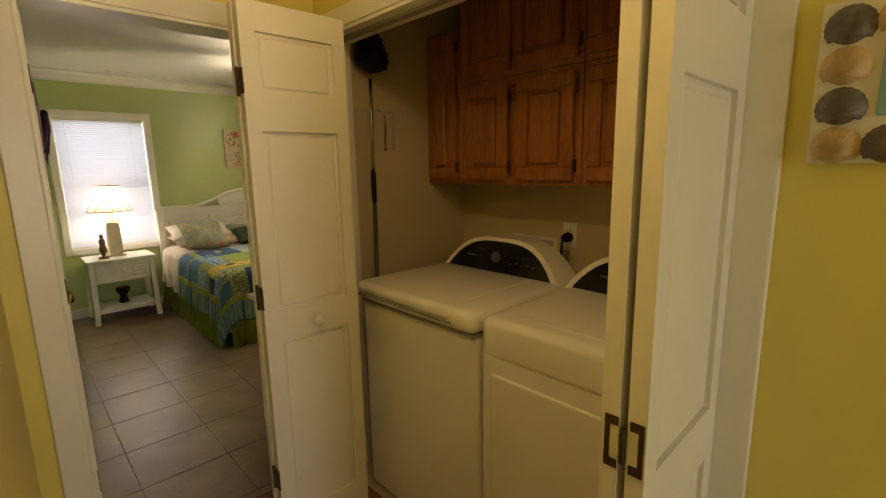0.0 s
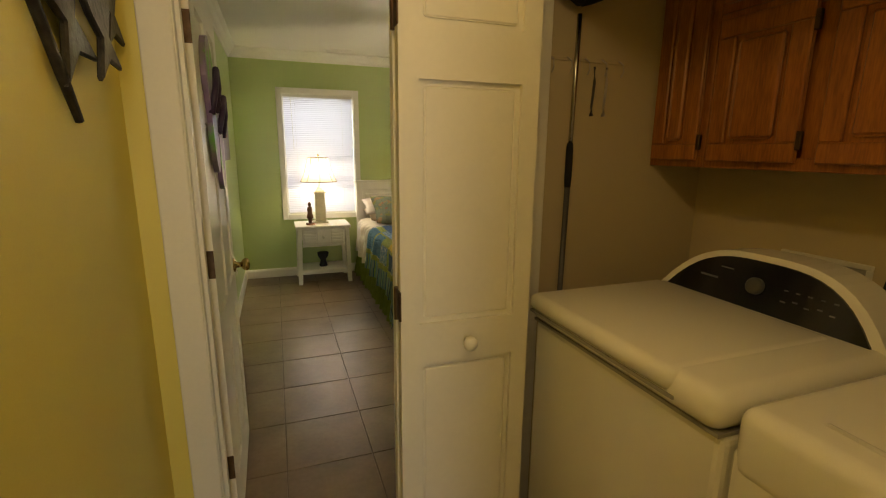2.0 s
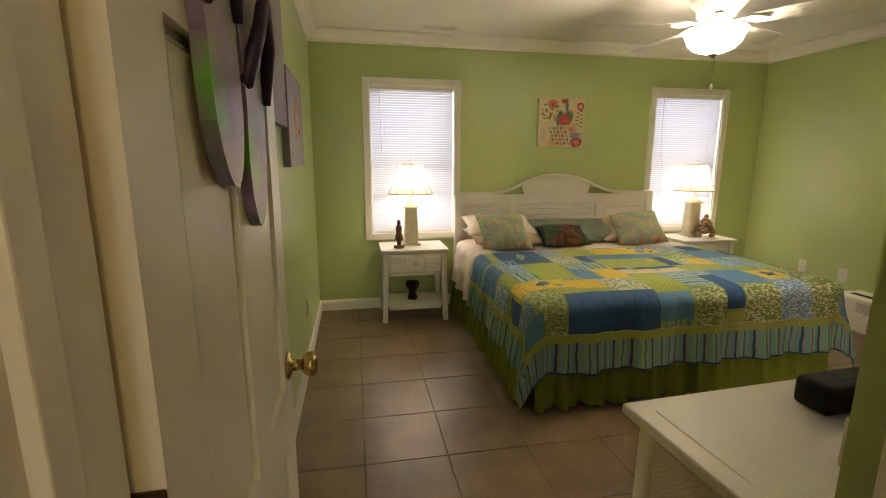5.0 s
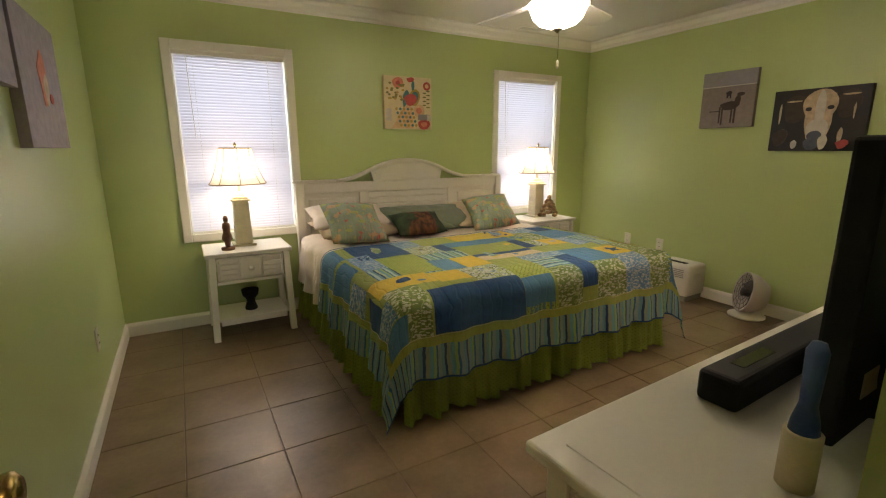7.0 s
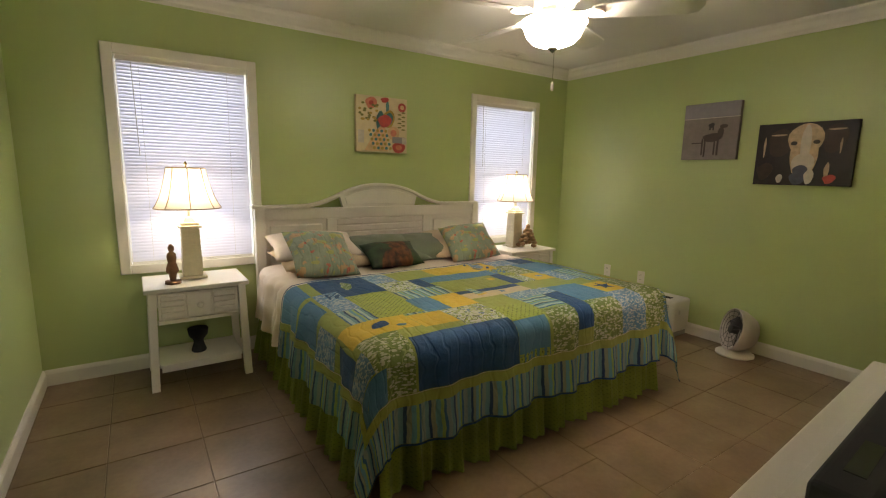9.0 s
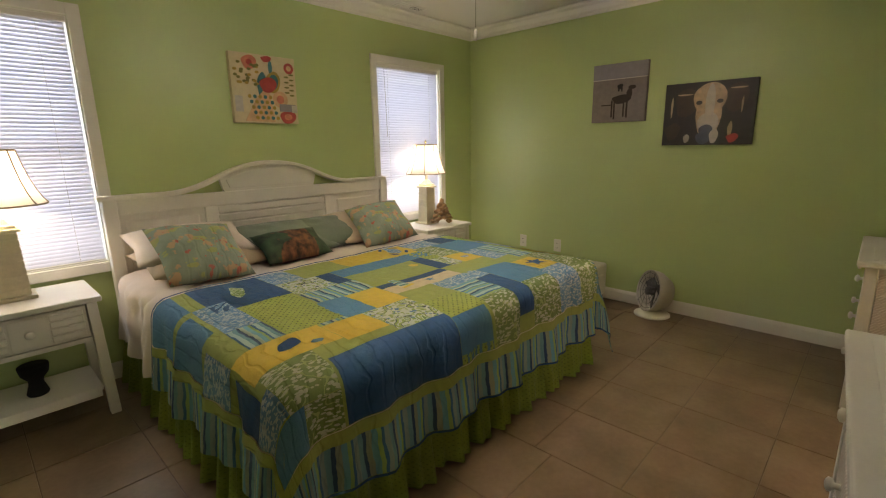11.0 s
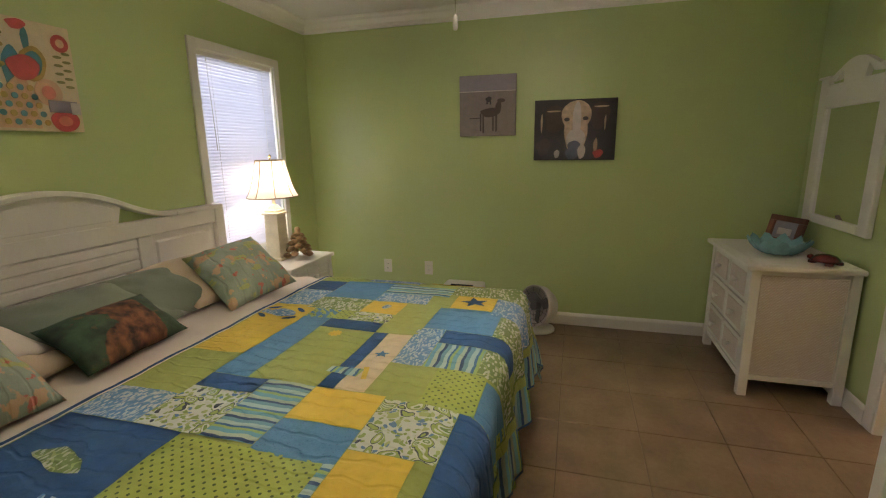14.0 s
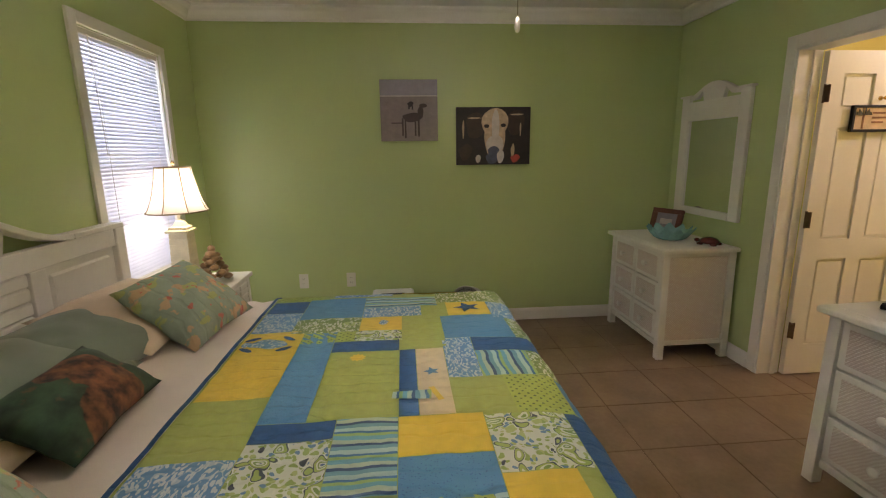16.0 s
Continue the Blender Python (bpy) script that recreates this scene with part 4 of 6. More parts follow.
# ---- chest of drawers, dresser, mirror ----
def drawers(name, label, w, d, h, cols, at, rz):
    """A chest with its drawer fronts on +y; its back stands at y = 0."""
    t = thing(name, label, "dresser", at, rz)
    part("top", bx(-w / 2 - 0.035, w / 2 + 0.035, -0.0, d + 0.035, h - 0.028, h, 0.008, 3), FURN, t)
    part("top_inlay", bx(-w / 2 + 0.02, w / 2 - 0.02, 0.02, d - 0.02, h - 0.002, h + 0.002, 0.0015, 1), FURN, t)
    part("body", bx(-w / 2 + 0.01, w / 2 - 0.01, 0.005, d - 0.03, 0.10, h - 0.028), FURN, t)
    for sx in (-1, 1):
        for y in (0.025, d - 0.022):
            x = sx * (w / 2 - 0.022)
            bm = bx(x - 0.024, x + 0.024, y - 0.024, y + 0.024, 0, h - 0.028, 0.003)
            for v in bm.verts:
                if v.co.z < 0.05:
                    v.co.x += sx * 0.012
            part("leg", bm, FURN, t)
        side = part("side_panel", bx(sx * (w / 2 - 0.008) - 0.006, sx * (w / 2 - 0.008) + 0.006, 0.055, d - 0.05, 0.13, h - 0.06, 0.003), WICKER, t, "woven white side panel")
        part("side_rail", bx(sx * (w / 2 - 0.01) - 0.012, sx * (w / 2 - 0.01) + 0.012, 0.05, d - 0.045, 0.095, 0.128, 0.003), FURN, t)
    part("bottom_rail", bx(-w / 2 + 0.045, w / 2 - 0.045, d - 0.035, d - 0.008, 0.085, 0.118, 0.003), FURN, t)
    cw = (w - 0.09) / cols
    rh = (h - 0.16) / 3
    for r in range(3):
        for c in range(cols):
            x0, x1 = -w / 2 + 0.045 + cw * c + 0.005, -w / 2 + 0.045 + cw * (c + 1) - 0.005
            z0, z1 = 0.125 + rh * r + 0.005, 0.125 + rh * (r + 1) - 0.006
            dr = part("drawer", bx(x0, x1, d - 0.03, d - 0.004, z0, z1, 0.004), FURN, t)
            part("panel", bx(x0 + 0.03, x1 - 0.03, d - 0.006, d + 0.001, z0 + 0.025, z1 - 0.025, 0.003, 1), WICKER, dr, "woven white inset panel")
            part("knob", lathe([(0.009, 0), (0.008, 0.014), (0.018, 0.02), (0.019, 0.028), (0.01, 0.034), (0.0, 0.035)], 14, m=Matrix.Translation(((x0 + x1) / 2, d, (z0 + z1) / 2)) @ pose(0, 0, 0, -90, 0, 0)), FURN, dr, smooth=True)
    return t


def wicker():
    n = N("white_woven_wicker")
    strands = []
    for way in ("Z", "DIAGONAL"):
        w = n.node("ShaderNodeTexWave", Scale=38.0, Distortion=3.0)
        w.bands_direction = way
        n.link(n.coord(), w.inputs["Vector"])
        strands.append(w.outputs["Fac"])
    weave = n.math("MULTIPLY", strands[0], strands[1])
    tone = n.ramp(n.noise(30, 4), [(0.3, (0.72, 0.64, 0.58)), (0.7, (0.80, 0.77, 0.71))])
    n.color(n.mix(n.ramp(weave, [(0.05, (0, 0, 0)), (0.45, (1, 1, 1))]), (0.64, 0.56, 0.50), tone))
    n.bump(weave, 0.7, 0.003)
    return n.set(0.55)


WICKER = wicker()
drawers("chest_of_drawers", "white three-drawer chest with woven panels by the wall", 0.73, 0.50, 0.762, 2, (4.255, 2.31, 0), 0)
drawers("dresser", "long white dresser with woven drawer fronts and white knobs", 1.40, 0.44, 0.77, 3, (2.05, 2.318, 0), 3.2)

mir = thing("wall_mirror", "white framed arched mirror hanging above the chest", "mirror", (4.275, 2.29, 0))
part("glass", bx(-0.27, 0.27, 0.008, 0.014, 0.955, 1.60), MIRROR, mir, "clear mirror glass")
part("backing", bx(-0.33, 0.33, 0.0, 0.008, 0.93, 1.70), FURN, mir)
for p, q, z0, z1 in ((-0.355, -0.265, 0.915, 1.77), (0.265, 0.355, 0.915, 1.77), (-0.265, 0.265, 0.915, 0.965), (-0.265, 0.265, 1.595, 1.73)):
    part("frame_board", bx(p, q, 0.002, 0.032, z0, z1, 0.006), FURN, mir)
xs = [-0.26 + 0.52 * k / 24 for k in range(25)]


def crest(x):
    d = abs(x)
    return 1.85 - 0.03 * (d / 0.13) ** 2 if d < 0.13 else 1.82 - 0.05 * min(1, (d - 0.13) / 0.11)


part("crest", plate([(x, crest(x)) for x in xs] + [(0.26, 1.745), (0.18, 1.75), (0.12, 1.80), (0.10, 1.729), (-0.10, 1.729), (-0.12, 1.80), (-0.18, 1.75), (-0.26, 1.745)], 0.028, Matrix.Translation((0, 0.003, 0))), FURN, mir, "arched white crest")
part("cap", bx(-0.37, -0.24, 0.0, 0.042, 1.768, 1.782, 0.004), FURN, mir)
part("cap", bx(0.24, 0.37, 0.0, 0.042, 1.768, 1.782, 0.004), FURN, mir)


# ---- doors ----
def panel_door(t, w, h, panels, thick=0.035, material=DOORW):
    """A door leaf along +x from its hinge, between y = 0 and thick, with sunk panels (x0, x1, z0, z1) on both faces."""
    part("leaf", wall_mesh("x", 0, w, 0, thick, 0.008, h, panels), material, t)
    for x0, x1, z0, z1 in panels:
        bm = bx(x0, x1, thick / 2 - 0.004, thick / 2 + 0.004, z0, z1)
        for s in (0, 1):
            y0, y1 = (0.006, 0.012) if s == 0 else (thick - 0.012, thick - 0.006)
            bm = bx(x0 + 0.014, x1 - 0.014, y0, y1, z0 + 0.014, z1 - 0.014, 0.0055, 1, bm)
        part("panel", bm, material, t)


def knob(parent, at, m, material=BRASS, k=1.0):
    prof = [(0.032, 0), (0.032, 0.006), (0.014, 0.012), (0.012, 0.032), (0.022, 0.038), (0.029, 0.05), (0.029, 0.06), (0.02, 0.068), (0.0, 0.07)]
    return part("knob", lathe([(r * k, z * k) for r, z in prof], 20, m=Matrix.Translation(at) @ m), material, parent, "brass knob" if material == BRASS else "", True)


def six(w, h):
    s, mid = 0.105, 0.09
    a, b = s, (w - mid) / 2
    c, d = (w + mid) / 2, w - s
    rows = ((0.20, 0.74), (0.86, 1.50), (1.60, h - 0.12))
    return [(p, q, z0, z1) for z0, z1 in rows for p, q in ((a, b), (c, d))]


def hinge(parent, at, m):
    bm = bx(-0.001, 0.035, -0.002, 0.002, -0.045, 0.045, 0.001, 1)
    bm = bx(-0.002, 0.002, -0.035, 0.001, -0.045, 0.045, 0.0, 1, bm)
    bm = lathe([(0.006, -0.05), (0.006, 0.05)], 10, bm)
    bm.transform(Matrix.Translation(at) @ m)
    part("hinge", bm, BRONZE, parent, "dark bronze hinge")


door = thing("door_1", "white six-panel bedroom door standing open along the wall", "door", (0.484, 2.162, 0), 90.8, kind="structure")
panel_door(door, 0.745, 1.965, six(0.745, 1.965))
knob(door, (0.685, 0.0, 0.895), pose(0, 0, 0, 90, 0, 0))
knob(door, (0.685, 0.035, 0.895), pose(0, 0, 0, -90, 0, 0))
for z in (0.33, 1.06, 1.76):
    part("hinge", join(bx(-0.003, -0.0005, 0.0, 0.055, z - 0.045, z + 0.045, 0.001, 1), lathe([(0.006, z - 0.05), (0.006, z + 0.05)], 10, at=(-0.006, 0.034, 0))), BRONZE, door, "dark bronze hinge")
door2 = thing("door_2", "white six-panel bathroom door standing open", "door", (3.585, 2.150, 0), -90, kind="structure")
panel_door(door2, 0.68, 1.905, six(0.68, 1.905))
for z in (0.30, 0.98, 1.68):
    hinge(door2, (-0.004, -0.002, z), pose(0, 0, 0))
knob(door2, (0.625, 0.0, 0.93), pose(0, 0, 0, 90, 0, 0), BRONZE)
part("hook", lathe([(0.012, 0), (0.012, 0.006), (0.005, 0.01), (0.005, 0.025), (0.012, 0.03), (0, 0.036)], 10, m=Matrix.Translation((0.34, 0.0, 1.655)) @ pose(0, 0, 0, 90, 0, 0)), BRASS, door2)

# wooden sign on the bathroom door
sign = thing("door_sign", "small dark framed sign with a palm tree on the bathroom door", "sign", (3.585, 1.82, 1.545))
SIGNP = plain("sand_sign_paint", (0.62, 0.46, 0.28), 0.6, var=0.15, scale=20, bump=0.1)
part("board", bx(-0.018, -0.004, -0.15, 0.15, -0.06, 0.06), SIGNP, sign)
for a in ((-0.16, 0.16, 0.058, 0.072), (-0.16, 0.16, -0.072, -0.058), (-0.16, -0.146, -0.058, 0.058), (0.146, 0.16, -0.058, 0.058)):
    part("frame_strip", bx(-0.024, -0.002, a[0], a[1], a[2], a[3], 0.002), BLACKM, sign)
LEAFP = plain("dark_palm_paint", (0.06, 0.05, 0.02), 0.6)
part("palm_trunk", bx(-0.0205, -0.0175, 0.088, 0.098, -0.055, 0.02), TERRA, sign)
for k in range(6):
    a = radians(20 + k * 28)
    part("palm_leaf", plate([(0, 0), (0.045 * math.cos(a - 0.12), 0.04 * math.sin(a) + 0.004), (0.05 * math.cos(a), 0.035 * math.sin(a) - 0.012)], 0.003, Matrix.Translation((-0.021, 0.093, 0.018)) @ pose(0, 0, 0, 0, 0, 90)), LEAFP, sign)
for z, w in ((0.03, 0.09), (0.005, 0.11), (-0.02, 0.07)):
    part("text_bar", bx(-0.0205, -0.0175, 0.04 - w, 0.04, z - 0.005, z + 0.005), TERRA, sign)


# flip-flop plaques hanging on the bedroom door
def sole(k=1.0):
    pts = []
    for i in range(28):
        t = 2 * math.pi * i / 28
        z = math.cos(t)
        w = 0.30 + 0.07 * z - 0.10 * math.exp(-((z + 0.15) / 0.4) ** 2)
        pts.append((k * w * math.sin(t), k * z * 0.5 * 1.25))
    return pts


def purple(n, uv):
    return n.ramp(n.noise(9, 4, vec=n.coord()), [(0.36, (0.10, 0.32, 0.02)), (0.43, (0.18, 0.17, 0.15)), (0.52, (0.20, 0.13, 0.23)), (0.75, (0.30, 0.22, 0.33))])


FLIP = picture_material("purple_green_paint", purple, 0.35)
EDGEP = plain("dark_purple_paint", (0.04, 0.02, 0.05), 0.5)
for y, z, tilt in ((2.40, 1.56, 6), (2.59, 1.49, -5)):
    ff = thing("flip_flop_plaque", "purple and green painted wooden flip-flop hanging on the door", "wall art", (0.484 - 0.014 * (y - 2.162), y, z), group="flip-flops on the door")
    m = Matrix.Rotation(radians(tilt), 4, "X") @ pose(0, 0, 0, 0, 0, 90) @ Matrix.Scale(0.36, 4)
    part("sole", plate(sole(), -0.05, m), FLIP, ff)
    mm = Matrix.Rotation(radians(tilt), 4, "X")
    part("strap", tube([mm @ Vector(p) for p in ((0.018, -0.07, -0.02), (0.034, -0.04, 0.06), (0.036, 0.0, 0.12), (0.034, 0.04, 0.06), (0.018, 0.07, -0.02))], 0.011, 8), EDGEP, ff, smooth=True)


# ---- bifold closet doors ----
def bifold_leaf(name, label, at, rz, w, with_knob):
    t = thing(name, label, "door", at, rz, kind="structure", group="bifold doors")
    panels = [(0.05, w - 0.05, 0.12, 0.83), (0.05, w - 0.05, 0.945, 1.565), (0.05, w - 0.05, 1.69, 1.875)]
    panel_door(t, w, 1.965, panels, 0.03)
    if with_knob:
        part("knob", lathe([(0.009, 0), (0.008, 0.012), (0.018, 0.019), (0.021, 0.028), (0.018, 0.036), (0.008, 0.04), (0, 0.041)], 16, m=Matrix.Translation((w / 2, 0, 0.885)) @ pose(0, 0, 0, 90, 0, 0)), DOORW, t, "round white knob", True)
    return t


bf = bifold_leaf("bifold_door", "white panelled bifold leaf with a round knob, folded open", (0.968, 1.690, 0.022), -1.0, 0.375, True)
bf2 = bifold_leaf("bifold_door", "white panelled bifold leaf folded open against another", (0.966, 1.735, 0.022), 0.3, 0.37, False)
for z in (0.30, 1.0, 1.72):
    bm = bx(-0.004, 0.001, -0.004, 0.03, z - 0.04, z + 0.04, 0.001, 1)
    bm = lathe([(0.006, z - 0.045), (0.006, z + 0.045)], 8, bm, (-0.004, 0.036, 0))
    part("hinge", bm, BRONZE, bf, "dark bronze hinge")
rf = bifold_leaf("bifold_door", "white panelled bifold leaf folded open beside the casing", (1.028, 0.405, 0.022), 0.8, 0.375, False)
rf2 = bifold_leaf("bifold_door", "white panelled bifold leaf folded open against another", (1.026, 0.448, 0.022), -0.6, 0.375, False)
for z in (0.30, 1.0, 1.72):
    bm = None
    for y0 in (0.003, 0.044):
        bm = bx(-0.003, 0.001, y0, y0 + 0.022, z - 0.045, z - 0.03, 0, 1, bm)
        bm = bx(-0.003, 0.001, y0, y0 + 0.022, z + 0.03, z + 0.045, 0, 1, bm)
        bm = bx(-0.003, 0.001, y0 if y0 < 0.02 else y0 + 0.014, y0 + 0.008 if y0 < 0.02 else y0 + 0.022, z - 0.03, z + 0.03, 0, 1, bm)
    bm = lathe([(0.005, z - 0.03), (0.005, z + 0.03)], 8, bm, (-0.004, 0.0345, 0))
    part("hinge", bm, BRONZE, rf, "open bronze hinge between the leaves")
structure("bifold_track", bx(1.455, 1.485, 0.44, 1.93, 1.977, 1.987), GREY, "grey metal track of the bifold doors", "track")


# ---- laundry ----
CONS = plain("dark_console_glass", (0.012, 0.012, 0.014), 0.12, var=0.05, bump=0.0)
PRINT = plain("grey_printed_marks", (0.11, 0.11, 0.11), 0.5)


def machine(name, label, y0, y1, lid):
    yc = (y0 + y1) / 2
    w = y1 - y0
    t = thing(name, label, name.replace("_", " "), (1.43, yc, -0.004))
    h = w / 2
    part("body", bx(0.012, 0.68, -h, h, 0.02, 0.90, 0.018, 3), ENAMEL, t, smooth=False)
    for x in (0.06, 0.62):
        for y in (-h + 0.06, h - 0.06):
            part("foot", lathe([(0.02, 0), (0.02, 0.022)], 10, at=(x, y, 0)), BLACKM, t)
    bm = bx(-0.012, 0.69, -h, h, 0.905, 0.99, 0.035, 5) if lid else bx(0.008, 0.69, -h, h, 0.84, 0.985, 0.032, 5)
    part("top", bm, ENAMEL, t, "glossy white rounded top", True)
    if lid:
        part("seam", bx(0.004, 0.67, -h + 0.006, h - 0.006, 0.899, 0.907), GREY, t)
    # curved console
    n = 20
    out, inn = [], []
    for i in range(n + 1):
        s = -1 + 2 * i / n
        out.append((s * (h - 0.012), 0.985 + 0.155 * (1 - abs(s) ** 3.2)))
    outline = [(-h + 0.012, 0.96)] + out + [(h - 0.012, 0.96)]
    m = Matrix(((0, -1, 0, 0.66), (1, 0, 0, 0), (0, 0, 1, 0), (0, 0, 0, 1)))
    bm = plate(outline, 0.16, m)
    for v in bm.verts:
        if v.co.x < 0.55:
            v.co.x += 0.30 * (v.co.z - 0.97)
    part("console", bm, ENAMEL, t, "curved white console hood")
    inner = [(s * (h - 0.035) / (h - 0.012), 0.99 + (z - 0.985) * 0.86) for s, z in out]
    bm = plate([(s * 0.97, z) for s, z in inner], 0.006, Matrix(((0, -1, 0, 0.5), (1, 0, 0, 0), (0, 0, 1, 0), (0, 0, 0, 1))))
    for v in bm.verts:
        v.co.x += 0.30 * (v.co.z - 0.97) - 0.001
    con = part("control_panel", bm, CONS, t, "glossy black control panel")
    tiltm = Matrix.Rotation(radians(16.7), 4, "Y")

    def mark(y, z, sy, sz, name="mark", mat=PRINT, round_=False):
        x = 0.493 + 0.30 * (z - 0.97) - 0.001
        if round_:
            b = lathe([(0.024, 0), (0.024, 0.012), (0.02, 0.016), (0.0, 0.016)], 20)
            b.transform(Matrix.Translation((x, y, z)) @ pose(0, 0, 0, 0, -73, 0))
        else:
            b = bx(-0.0012, 0.0012, -sy, sy, -sz, sz)
            b.transform(Matrix.Translation((x, y, z)) @ tiltm)
        part(name, b, mat, con, smooth=False)
    mark(0.0, 1.055, 0, 0, "dial", DKGREY, True)
    for k in range(5):
        mark(-0.08 - 0.03 * k, 1.035 + 0.006 * (k % 2), 0.006, 0.0022)
        mark(-0.08 - 0.03 * k, 1.065, 0.005, 0.002)
    mark(0.15, 1.05, 0.03, 0.003)
    mark(0.10, 1.085, 0.02, 0.002)
    if lid:
        part("lid", bx(-0.024, 0.498, -h + 0.105, h - 0.004, 0.938, 0.9945, 0.026, 5), ENAMEL, t, "smooth white lid with a rounded front", True)
        part("lid_seam", bx(-0.016, 0.05, -h + 0.10, h - 0.01, 0.932, 0.940), GREY, t)
    else:
        part("top_ridge", tube([(0.09, h - 0.10, 0.982), (0.075, 0.0, 0.984), (0.09, -h + 0.05, 0.982)], 0.007, 8), ENAMEL, t, smooth=True)
        part("door", bx(0.002, 0.016, -h + 0.05, h - 0.05, 0.24, 0.80, 0.006, 2), ENAMEL, t, "flat white dryer door")
    return t


machine("washing_machine", "white top-loading washing machine with a black control panel", 1.128, 1.80, True)
machine("clothes_dryer", "white clothes dryer with a black control panel", 0.445, 1.115, False)

# wall cabinets
CX0, CX1 = 2.03, 2.288


def cabinet(y0, y1, z0, z1, doors, label):
    t = thing("wall_cabinet", label, "cabinet", (0, 0, 0), group="cabinets above the machines")
    part("body", bx(CX0 + 0.02, CX1, y0, y1, z0, z1), CHERRY, t)
    f = 0.035
    for a, b, c, d in ((y0, y1, z0, z0 + f), (y0, y1, z1 - f, z1), (y0, y0 + f, z0 + f, z1 - f), (y1 - f, y1, z0 + f, z1 - f)):
        part("face_frame", bx(CX0, CX0 + 0.02, a + 0.0005, b - 0.0005, c, d, 0.002, 1), CHERRY, t)
    for p, q, ajar in doors:
        a, b = z0 + 0.022, z1 - 0.022
        w = 0.055
        dr = part("door", bx(CX0 - 0.010, CX0 - 0.002, p, q, a, b, 0.002, 1), CHERRY, t)
        for y, yy, c, d in ((p, q, a, a + w), (p, q, b - w, b), (p, p + w, a + w, b - w), (q - w, q, a + w, b - w)):
            part("stile", bx(CX0 - 0.022, CX0 - 0.008, y, yy, c, d, 0.004, 1), CHERRY, dr)
        part("raised_panel", bx(CX0 - 0.021, CX0 - 0.009, p + w + 0.012, q - w - 0.012, a + w + 0.012, b - w - 0.012, 0.010, 1), CHERRY, dr)
        for z in (a + 0.06, b - 0.06):
            part("hinge", bx(CX0 - 0.018, CX0 - 0.004, p - 0.012, p + 0.002, z - 0.025, z + 0.025, 0.002, 1), BRONZE, dr, "dark cabinet hinge")
    return t


LOWZ, MIDZ, TOPZ = 1.372, 1.84, 2.33
cabinet(1.762, 1.998, LOWZ, 2.10, [(1.785, 1.978, 0)], "narrow cherry-stained wall cabinet beside the closet wall")
cabinet(1.105, 1.760, LOWZ, MIDZ, [(1.466, 1.738, 0), (1.137, 1.41, 1)], "cherry-stained wall cabinet with raised panel doors")
cabinet(0.325, 1.103, LOWZ, MIDZ, [(0.74, 1.073, 0), (0.35, 0.70, 0)], "cherry-stained wall cabinet with raised panel doors")
cabinet(1.105, 1.760, MIDZ + 0.002, TOPZ, [(1.45, 1.738, 0), (1.125, 1.435, 1)], "upper cherry-stained wall cabinet with raised panel doors")
cabinet(0.325, 1.103, MIDZ + 0.002, TOPZ, [(0.74, 1.08, 0), (0.35, 0.70, 0)], "upper cherry-stained wall cabinet with raised panel doors")


def outlet(at, rz, label, switch=False, plug=False):
    t = thing("wall_outlet" if not switch else "light_switch", label, "outlet" if not switch else "switch", at, rz)
    part("plate", bx(-0.036, 0.036, -0.007, 0, -0.058, 0.058, 0.003), PLASTW, t)
    if switch:
        part("toggle", bx(-0.006, 0.006, -0.018, -0.004, -0.012, 0.012, 0.002), PLASTW, t)
    else:
        for z in (-0.02, 0.02):
            s = part("socket", lathe([(0.016, 0), (0.016, 0.003), (0.0, 0.003)], 14, m=Matrix.Translation((0, -0.006, z)) @ pose(0, 0, 0, 90, 0, 0)), PLASTW, t)
            for x in (-0.006, 0.006):
                part("slot", bx(x - 0.0012, x + 0.0012, -0.0100, -0.0088, z - 0.004, z + 0.005), BLACKM, s)
    return t


outlet((4.76, 5.29, 0.40), -90, "white duplex outlet on the green wall")
outlet((4.76, 4.916, 0.40), -90, "white duplex outlet on the green wall")
outlet((0.30, 4.91, 0.38), 90, "white duplex outlet low on the green wall")
outlet((2.29, 1.30, 1.13), -90, "white outlet above the washing machine")
cord = thing("power_cord", "black dryer cord plugged into the outlet", "cord", (2.283, 1.30, 1.12))
part("plug", lathe([(0.022, 0), (0.024, 0.02), (0.016, 0.05), (0.007, 0.06)], 12, m=pose(0, 0, 0, 0, -90, 0)), BLACKM, cord, smooth=True)
part("cable", tube([(-0.055, 0, 0), (-0.062, 0.0, -0.02), (-0.055, 0.008, -0.06), (-0.05, 0.015, -0.12), (-0.03, 0.02, -0.25)], 0.006, 8), BLACKM, cord, smooth=True)
hose = thing("washer_supply_box", "white recessed supply box with a hose valve", "supply box", (2.29, 1.50, 1.05))
for a in ((-0.13, 0.13, 0.04, 0.055), (-0.13, 0.13, -0.07, -0.055), (-0.13, -0.115, -0.055, 0.04), (0.115, 0.13, -0.055, 0.04)):
    part("rim", bx(-0.012, 0, *a, 0.003), PLASTW, hose)
part("back", bx(-0.004, -0.001, -0.115, 0.115, -0.055, 0.04), GREY, hose)
valve = single("hose_valve", join(lathe([(0.012, 0), (0.014, 0.05), (0.018, 0.055), (0.018, 0.07), (0, 0.07)], 12), tube([(0, 0, 0), (0.01, 0.02, -0.05), (0.03, 0.02, -0.14)], 0.009, 8)), CHROME, "steel hose valve behind the dryer", "valve", (2.24, 1.29, 0.99), smooth=True)

